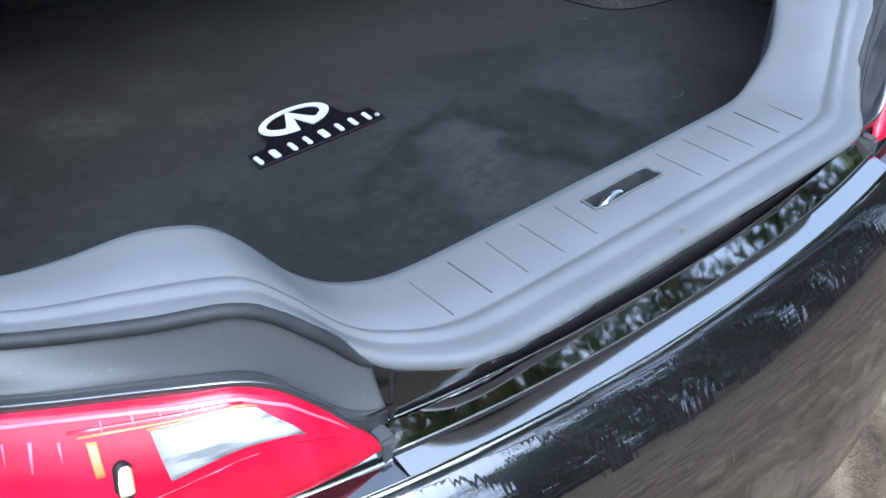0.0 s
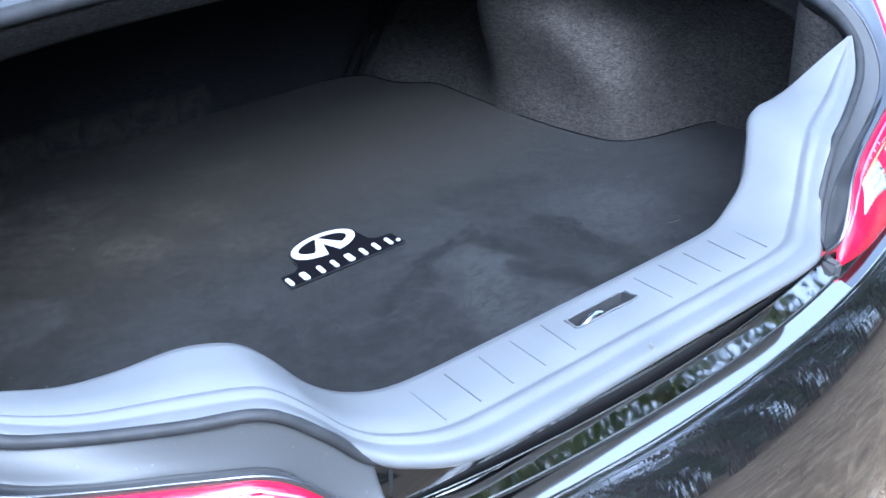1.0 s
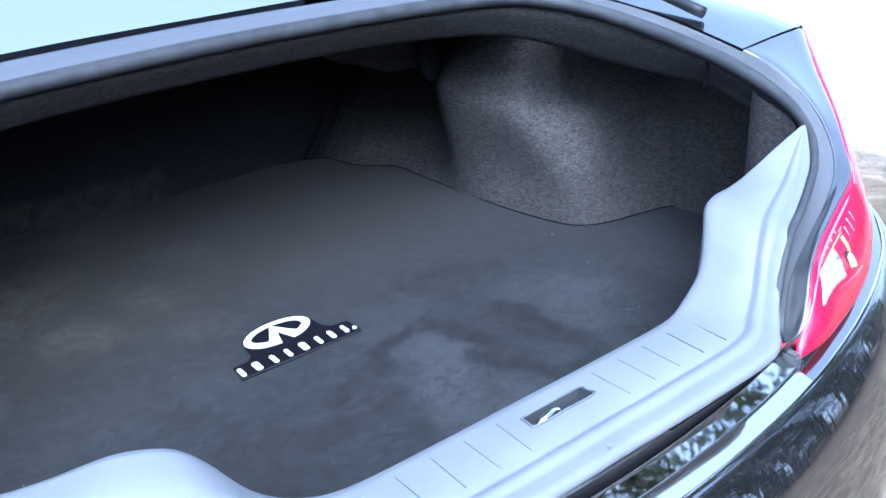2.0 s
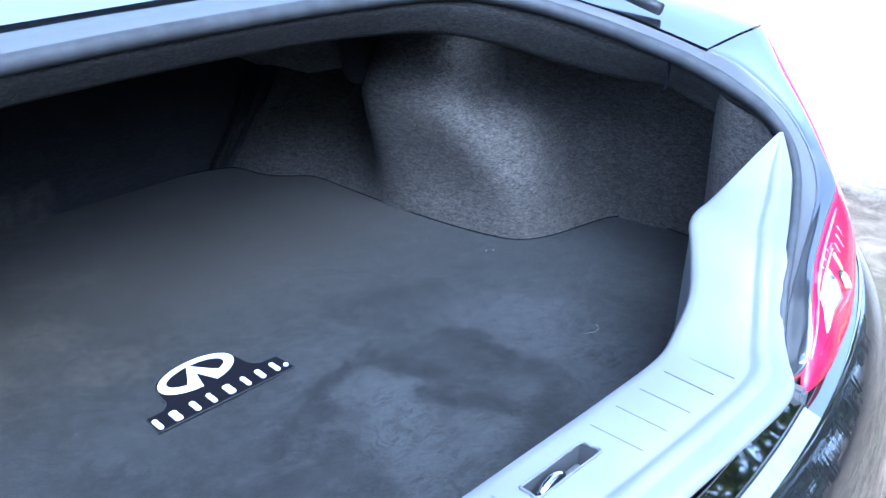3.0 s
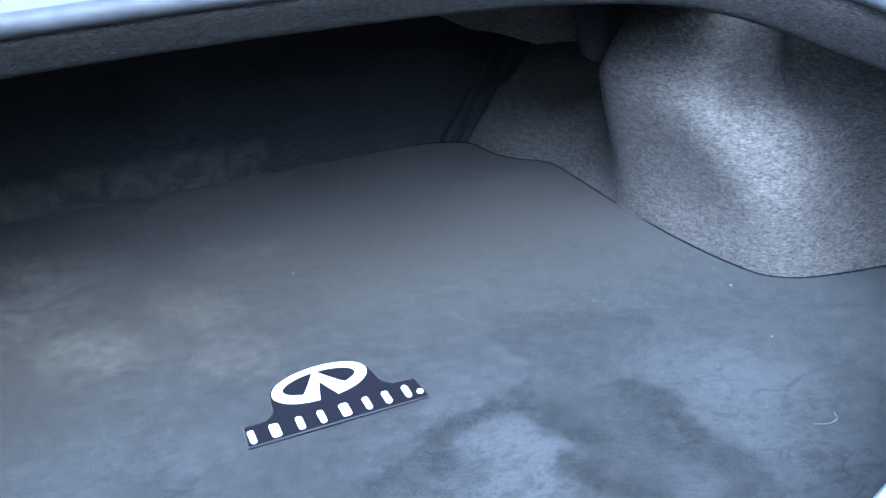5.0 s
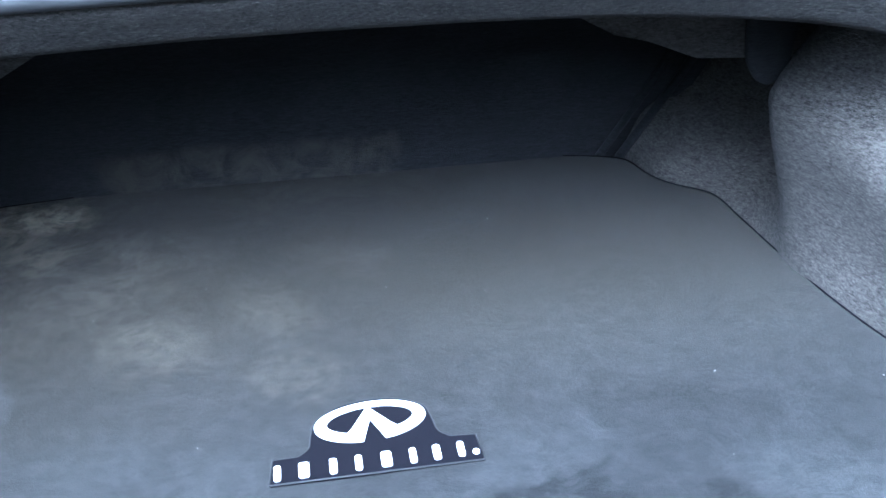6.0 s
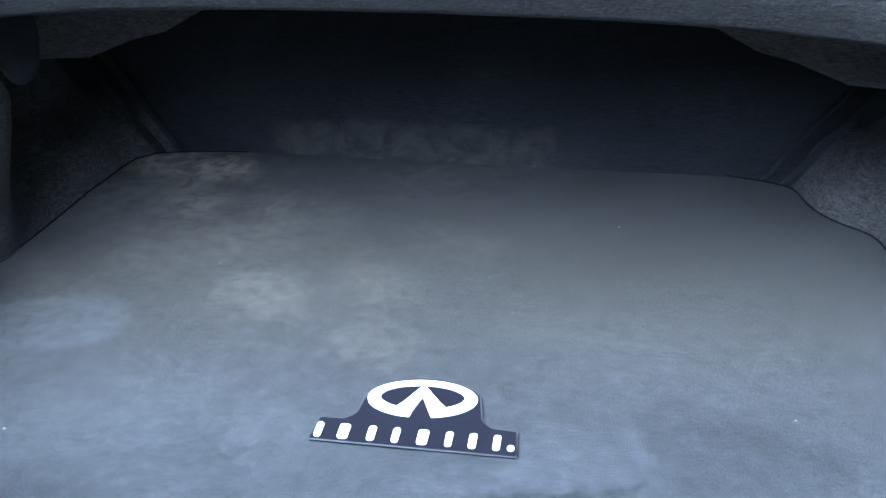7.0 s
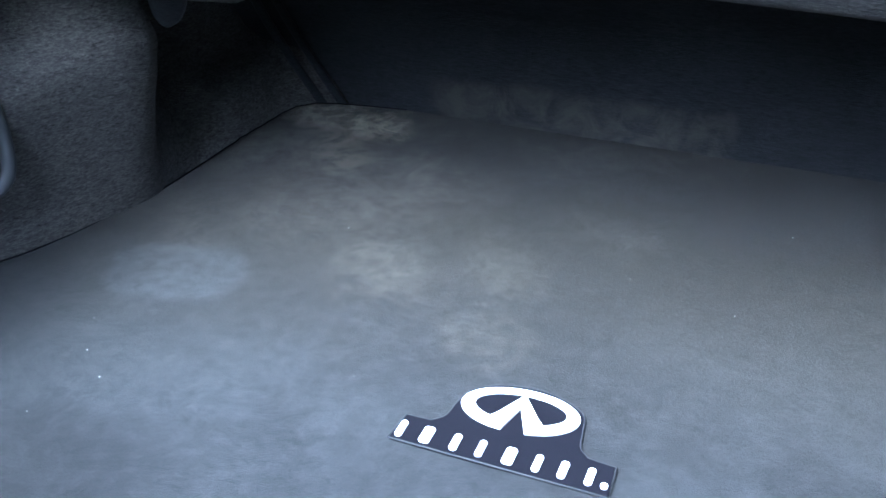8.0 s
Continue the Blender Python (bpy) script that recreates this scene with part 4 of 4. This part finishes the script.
for s in (1, -1):
    out = 0.0 if s > 0 else 0.052
    for a, b, r in (((0.412, 0.626, 0.555), (0.520, 0.640, 0.708), 0.0062), ((0.440, 0.618, 0.553), (0.548, 0.632, 0.700), 0.0068)):
        a, b = (a[0] + out, a[1], a[2]), (b[0] + out, b[1], b[2])
        c = (a[0] + (b[0] - a[0]) * 0.45, a[1] - 0.003, a[2] + (b[2] - a[2]) * 0.5)
        e = (b[0] + 0.045, b[1] + 0.012, b[2] + 0.085)
        carpart(tube("seat_bolster", [side(q, s) for q in (a, c, b, e)], r, CARPET_MID, car, "dark padded edge of the seat back", steps=6))
    cover = [[(0.27, y, 0.96), (0.275, y, 0.872), (0.33, y, 0.842), (0.37, y, 0.832), (0.43, y, 0.808), (0.56, y, 0.80), (0.66, y, 0.80), (0.66, y, 0.96)] for y in (0.345, 0.355)]
    carpart(loft("hinge_cover", [[side(q, s) for q in r] for r in cover], CARPET, car, "grey carpet cover over the lid hinge", steps=1, closed=True, caps=True))
    tongue = spline([(0.468, 0.0, 0.955), (0.470, -0.004, 0.84), (0.478, -0.008, 0.802), (0.496, -0.010, 0.788), (0.518, -0.004, 0.799), (0.531, 0.006, 0.835), (0.545, 0.012, 0.955)], 4)
    flap = [[(q[0], y + q[1], q[2]) for q in tongue] for y in (0.308, 0.318)]
    carpart(loft("hinge_flap", [[side(q, s) for q in r] for r in flap], CARPET_MID, car, "dark grey carpet tongue hanging beside the wheel arch", steps=1, closed=True, caps=True))

# ---- boot mat ----
rows = spline([(w, y, 0) for y, w in HALF], 3)
mv = []
NC = 60
for w, y, _ in rows:
    for j in range(NC + 1):
        a = j / NC * 2 - 1
        x = CX + a * (w if a > 0 else w + wider(y))
        mv.append((x, y, MATZ + 0.002 * noise.noise((x * 6, y * 6, 3))))
nr = len(rows)
mfaces = grid_faces(nr, NC + 1)
rimloop = [j for j in range(NC + 1)] + [(i + 1) * (NC + 1) - 1 for i in range(1, nr)] + [(nr - 1) * (NC + 1) + j for j in range(NC - 1, -1, -1)] + [i * (NC + 1) for i in range(nr - 2, 0, -1)]
k0 = len(mv)
mv += [(mv[i][0], mv[i][1], mv[i][2]) for i in rimloop] + [(mv[i][0], mv[i][1], 0.545) for i in rimloop]
kb = k0 + len(rimloop)
for a in range(len(rimloop)):
    b = (a + 1) % len(rimloop)
    mfaces.append((k0 + a, k0 + b, kb + b, kb + a))
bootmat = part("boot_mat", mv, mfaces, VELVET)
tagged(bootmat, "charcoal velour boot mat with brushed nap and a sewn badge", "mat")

outline = [(-0.100, -0.0045), (0.0970, -0.0045), (0.0945, 0.030)] + [tuple(p[:2]) for p in spline([(0.070, 0.032, 0), (0.060, 0.042, 0), (0.0565, 0.062, 0), (0.050, 0.083, 0), (0.024, 0.0965, 0), (-0.003, 0.099, 0), (-0.032, 0.093, 0), (-0.054, 0.078, 0), (-0.0605, 0.056, 0), (-0.063, 0.038, 0), (-0.073, 0.028, 0)], 4)] + [(-0.097, 0.027)]
slab("badge_patch", outline, MATZ - 0.002, MATZ + 0.0042, PAD, bootmat, "black woven patch")
tube("stitching", [(x * 1.012, 0.052 + (y - 0.052) * 1.02, MATZ + 0.0035) for x, y in outline] + [(outline[0][0] * 1.012, 0.052 + (outline[0][1] - 0.052) * 1.02, MATZ + 0.0035)], 0.0009, BIND, bootmat, "grey stitched edge of the patch", steps=1, sides=6)
TILT = radians(4.4)


def leaned(x, y):
    """A point of the oval, which leans a little on the patch."""
    return (-0.0025 + x * math.cos(TILT) - y * math.sin(TILT), 0.066 + x * math.sin(TILT) + y * math.cos(TILT))


ANGLES = np.linspace(0, 2 * math.pi, 96, endpoint=False)
rim_out = [leaned(0.0550 * math.cos(a), 0.0288 * math.sin(a)) for a in ANGLES]
rim_in = [leaned(0.0425 * math.cos(a), 0.0022 + 0.0190 * math.sin(a)) for a in ANGLES]
Z1, Z2 = MATZ + 0.003, MATZ + 0.0058
n = 96
rv = [(x, y, Z2) for x, y in rim_out] + [(x, y, Z2) for x, y in rim_in] + [(x, y, Z1) for x, y in rim_out] + [(x, y, Z1) for x, y in rim_in]
rf = []
for i in range(n):
    j = (i + 1) % n
    if ANGLES[i] > math.pi and abs(0.0550 * math.cos(ANGLES[i] + 0.033)) < 0.0165:
        continue
    rf += [(i, j, n + j, n + i), (i, j, 2 * n + j, 2 * n + i), (n + i, n + j, 3 * n + j, 3 * n + i)]
part("oval", rv, rf, THREAD, bootmat, "white embroidered oval", smooth=False)
for s in (1, -1):
    slab("wedge", [leaned(s * a, b) for a, b in ((0.0, 0.0215), (0.0, 0.0025), (0.0108, -0.0280), (0.0195, -0.0268), (0.0270, -0.0250), (0.0235, -0.0125), (0.0190, -0.0075))], Z1, Z2 + 0.0004, THREAD, bootmat)
for x, w in ((-0.0935, 0.0066), (-0.069, 0.0100), (-0.042, 0.0072), (-0.0185, 0.0066), (0.0075, 0.0100), (0.0325, 0.0066), (0.0550, 0.0072), (0.0780, 0.0066)):
    y0, y1, c = -0.0028 + 0.0185 * (x + 0.1), 0.0172 + 0.0185 * (x + 0.1), 0.002
    slab("bar", [(x - w / 2 + dx, y) for dx, y in ((0, y0 + c), (c, y0), (w - c, y0), (w, y0 + c), (w, y1 - c), (w - c, y1), (c, y1), (0, y1 - c))], Z1, Z2, THREAD, bootmat)
slab("dot", [(0.0915 + 0.0033 * math.cos(a), 0.0045 + 0.0036 * math.sin(a)) for a in np.linspace(0, 2 * math.pi, 12, endpoint=False)], Z1, Z2, THREAD, bootmat)


# ---- more of the boot ----
for s in (1, -1):
    # seam and hook in the carpet edge
    a = side((0.606, -0.199, 0.915), s)
    carpart(box("carpet_seam", (a[0] - 0.002, a[1] - 0.0008, 0.884), (a[0] + 0.006, a[1] + 0.0008, 0.916), PAD, car, "dark seam in the carpet edge"))
    carpart(tube("cargo_hook", [side(p, s) for p in ((0.611, -0.1985, 0.884), (0.608, -0.197, 0.877), (0.611, -0.192, 0.872), (0.617, -0.190, 0.873))], 0.0028, PAD, car, "black plastic hook below the carpet edge", steps=3, sides=8))
    carpart(tube("strut", [side(p, s) for p in ((0.664, -0.142, 0.966), (0.655, -0.06, 0.985), (0.645, 0.05, 1.01))], 0.009, DARK, car, "black gas strut of the lid", sides=12))
    carpart(tube("strut_rod", [side(p, s) for p in ((0.645, 0.05, 1.01), (0.628, 0.2, 1.06), (0.61, 0.33, 1.12))], 0.004, CHROME, car, "chrome strut rod"))
carpart(tube("grab_loop", [(-0.640, 0.105, 0.775), (-0.618, 0.118, 0.765), (-0.612, 0.122, 0.72), (-0.612, 0.112, 0.672), (-0.625, 0.085, 0.655), (-0.645, 0.05, 0.652)], 0.008, GREYTRIM, car, "grey moulded grab loop on the lining", steps=6))

# boot lid, raised
LIDP = [(0.0, 0.12, 1.11), (0.0, 0.10, 1.38), (0.0, 0.05, 1.66), (0.0, -0.06, 1.90)]
lid_rings = []
for u in (0, 0.2, 0.4, 0.54, 0.62, 0.66):
    k = 0.05 * (u / 0.66) ** 4
    ring = [(u, y - k * 0.3, z - (k if i == 3 else -k * 0.5 if i == 0 else 0)) for i, (_, y, z) in enumerate(LIDP)]
    ring += [(u, y + 0.035, z) for (_, y, z) in [(0, r[1], r[2]) for r in ring][::-1]]
    lid_rings.append(ring)
carpart(loft("boot_lid", both(lid_rings), PAINT, car, "black boot lid standing raised", steps=4, closed=True, caps=True))
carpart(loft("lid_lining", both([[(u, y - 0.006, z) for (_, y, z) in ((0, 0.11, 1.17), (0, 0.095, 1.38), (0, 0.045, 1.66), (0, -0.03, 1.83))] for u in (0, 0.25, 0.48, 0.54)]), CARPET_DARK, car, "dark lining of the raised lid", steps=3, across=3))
for s in (1, -1):
    carpart(tube("lid_hinge", [side(p, s) for p in ((0.50, 0.36, 0.90), (0.50, 0.30, 1.02), (0.50, 0.24, 1.10), (0.50, 0.16, 1.16))], 0.012, DARK, car, "black gooseneck lid hinge"))

# wheels carry the tail of the car
for s in (1, -1):
    cx = CX + s * 0.80
    prof = [(0.20, -0.10), (0.30, -0.115), (0.325, -0.10), (0.335, -0.05), (0.335, 0.05), (0.325, 0.10), (0.30, 0.115), (0.20, 0.10)]
    n = 40
    v = [(cx + a, 0.62 + r * math.cos(2 * math.pi * k / n), 0.33 + r * math.sin(2 * math.pi * k / n)) for k in range(n) for r, a in prof]
    f = [(k * 8 + j, k * 8 + (j + 1) % 8, ((k + 1) % n) * 8 + (j + 1) % 8, ((k + 1) % n) * 8 + j) for k in range(n) for j in range(8)]
    wheel = carpart(part("wheel", v, f, RUBBER, car, "black rear tyre"))
    v = [(cx + s * (0.06 + 0.03 * (r < 0.05)), 0.62 + r * math.cos(2 * math.pi * k / n), 0.33 + r * math.sin(2 * math.pi * k / n)) for k in range(n) for r in (0.03, 0.10, 0.19, 0.21)]
    f = [(k * 4 + j, k * 4 + j + 1, ((k + 1) % n) * 4 + j + 1, ((k + 1) % n) * 4 + j) for k in range(n) for j in range(3)] + [tuple(k * 4 for k in range(n))]
    part("rim", v, f, STEEL, wheel, "silver wheel rim")

# mat binding
edge_pts = [(CX + w, y - 0.0, MATZ + 0.001) for w, y, _ in rows]
tube("binding", edge_pts, 0.0011, PAD, bootmat, "dark sewn binding", steps=1, sides=6)
tube("binding", [(2 * CX - x - wider(y), y, z) for x, y, z in edge_pts], 0.0011, PAD, bootmat, "dark sewn binding", steps=1, sides=6)

# crumbs and lint on the mat
cv, cf = [], []
rng = random.Random(5)
for x, y, r in [(0.192, 0.455, 0.0010), (0.039, 0.31, 0.0009), (0.536, 0.039, 0.0014), (0.527, 0.046, 0.0012), (0.507, -0.073, 0.001), (0.36, 0.084, 0.001), (-0.40, -0.03, 0.0013), (-0.44, 0.0, 0.001), (-0.30, 0.3, 0.0008)] + [(rng.uniform(-0.5, 0.55), rng.uniform(-0.35, 0.5), rng.uniform(0.0003, 0.0007)) for _ in range(24)]:
    k = len(cv)
    for a in range(5):
        cv.append((x + r * rng.uniform(0.6, 1.2) * math.cos(a * 1.2566), y + r * rng.uniform(0.6, 1.2) * math.sin(a * 1.2566), MATZ + 0.002))
    cv.append((x, y, MATZ + 0.0022 + r))
    cf += [(k + a, k + (a + 1) % 5, k + 5) for a in range(5)]
tagged(part("crumbs", cv, cf, SPECK), "pale crumbs and lint on the mat", "crumbs", kind="stuff")
tagged(tube("lint_thread", [(0.44, -0.215, MATZ + 0.002), (0.452, -0.222, MATZ + 0.003), (0.466, -0.220, MATZ + 0.003), (0.472, -0.210, MATZ + 0.002)], 0.00016, SPECK, steps=6, sides=5), "curled pale thread lying on the mat", "thread")


# parts hang from the car's base
for ob in CARPARTS:
    ob.matrix_parent_inverse = Matrix.Translation((CX, 0, 0)).inverted()


# ---- trees round the clearing ----
def place(ob, m):
    ob.matrix_basis = m
    return ob


def tree(seed, height, start):
    r = random.Random(seed)
    top = new("tree")
    h = height
    lean = r.uniform(-0.4, 0.4)
    path = [(0, 0, -0.1), (lean * 0.2, 0.05, h * 0.25), (lean * 0.6, -0.1, h * 0.55), (lean, 0.1, h * 0.9)]
    pts = spline(path, 5)
    tv, sides = [], 9
    for i, p in enumerate(pts):
        rad = 0.15 * (1 - 0.75 * i / len(pts)) + (0.06 if i == 0 else 0)
        tv += [(p[0] + rad * math.cos(2 * math.pi * k / sides) * r.uniform(0.9, 1.1), p[1] + rad * math.sin(2 * math.pi * k / sides), p[2]) for k in range(sides)]
    tf = grid_faces(len(pts), sides, True)
    blobs = []
    for b in range(18 if start > 5 else 22):
        i = r.randrange(start, len(pts))
        p = pts[i]
        a = r.uniform(0, 6.28)
        ln = r.uniform(0.8, 2.2) * (1.2 - 0.5 * i / len(pts))
        e = (p[0] + ln * math.cos(a), p[1] + ln * math.sin(a), p[2] + r.uniform(0.1, 0.8))
        k = len(tv)
        tv += [(p[0] + 0.05, p[1], p[2]), (p[0] - 0.03, p[1] + 0.04, p[2]), (p[0] - 0.03, p[1] - 0.04, p[2]), e]
        tf += [(k, k + 1, k + 3), (k + 1, k + 2, k + 3), (k + 2, k, k + 3)]
        blobs += [e, tuple((p[j] + e[j]) / 2 for j in range(3))]
    part("trunk", tv, tf, BARK, top)
    lv, lf = [], []
    for c in blobs:
        for _ in range(90):
            q = [c[j] + r.gauss(0, 0.6) for j in range(3)]
            a, b = r.uniform(0, 6.28), r.uniform(-0.8, 0.8)
            w = r.uniform(0.05, 0.13)
            dx = Vector((math.cos(a), math.sin(a), b)).normalized() * w
            dy = Vector((-math.sin(a), math.cos(a), r.uniform(-0.5, 0.5))).normalized() * w * 0.5
            k = len(lv)
            q = Vector(q)
            lv += [tuple(q - dx), tuple(q + dy), tuple(q + dx), tuple(q - dy)]
            lf.append((k, k + 1, k + 2, k + 3))
    me = mesh("crown", lv, lf, LEAF, smooth=False)
    crown = new("crown", me)
    crown.parent = top
    return tagged(top, "tall leafy woodland tree with a straight bark trunk", "tree", "trees round the car")


firsts = [tree(s, h, k) for s, h, k in ((11, 15.0, 9), (12, 18.0, 9), (13, 20.0, 11), (15, 12.0, 3))]
rt = random.Random(3)
spots = []
for i in range(24):
    ang = radians(236 + 112 * (i + rt.uniform(-0.3, 0.3)) / 23)
    d = rt.uniform(20, 28)
    spots.append((d * math.cos(ang) * 1.1, d * math.sin(ang) - 1.5))
# unseen trees on the left, added to screen low sky light from the boot
for i in range(18):
    ang = radians(100 + 132 * (i + rt.uniform(-0.3, 0.3)) / 17)
    d = rt.uniform(21, 26)
    spots.append((d * math.cos(ang), d * math.sin(ang)))
for i, (x, y) in enumerate(spots):
    m = pose(x, y, 0, 0, 0, rt.uniform(0, 360))
    if i < 2:
        firsts[i].matrix_basis = m
    else:
        copy_thing(firsts[i % 2 if i < 24 else 0], m)
# slimmer trees stand between them behind the car
rs = random.Random(14)
for i in range(12):
    ang, d = radians(232 + 120 * (i + rs.uniform(0.1, 0.9)) / 12), rs.uniform(27, 34)
    slim = copy_thing(firsts[i % 2], pose(d * math.cos(ang) * 1.1, d * math.sin(ang) - 1.5, 0, 0, 0, rs.uniform(0, 360)))
    slim.scale = (0.6, 0.6, 0.95)

for i, (a, d) in enumerate(((-22, 10.5), (-30, 12), (-37, 8), (-46, 9.5), (-52, 7), (-60, 8.5), (-68, 7.5), (-77, 9))):
    (copy_thing if i else place)(firsts[2], pose(d * math.cos(radians(a)), d * math.sin(radians(a)), 0, 0, 0, 47 * i))

# low-crowned trees close the view between their trunks
rl = random.Random(31)
for i in range(10):
    a, d = radians(-13 - 5.4 * i + rl.uniform(-1, 1)), rl.uniform(9.5, 16)
    m = pose(d * math.cos(a), d * math.sin(a), 0, 0, 0, 83 * i)
    (copy_thing if i else place)(firsts[3], m)

# ---- woods closing the view low down ----
rw = random.Random(21)
wv, wf = [], []
for _ in range(42000):
    ang, d = radians(rw.uniform(190, 352)), rw.uniform(28, 38)
    if ang > radians(292) and noise.noise((ang * 45, 0.3, 0)) > 0.10:
        continue
    top = (18.0 if ang > radians(285) else 12.0) + 4.5 * noise.noise((ang * 9, 2.0, 0)) + 2.5 * noise.noise((ang * 31, 5.0, 0))
    z = rw.uniform(0.1, max(1.0, top))
    q = Vector((d * math.cos(ang), d * math.sin(ang), z))
    w = rw.uniform(0.3, 0.8)
    a = rw.uniform(0, 6.28)
    dx = Vector((math.cos(a), math.sin(a), rw.uniform(-0.6, 0.6))) * w
    dy = Vector((-math.sin(a) * 0.4, math.cos(a) * 0.4, rw.uniform(0.4, 1.0))) * w * 0.6
    k = len(wv)
    wv += [tuple(q - dx), tuple(q + dy), tuple(q + dx), tuple(q - dy)]
    wf.append((k, k + 1, k + 2, k + 3))
tagged(new("woods", mesh("woods", wv, wf, LEAF, smooth=False)), "dark leafy wood along the edge of the clearing", "woods", kind="stuff")
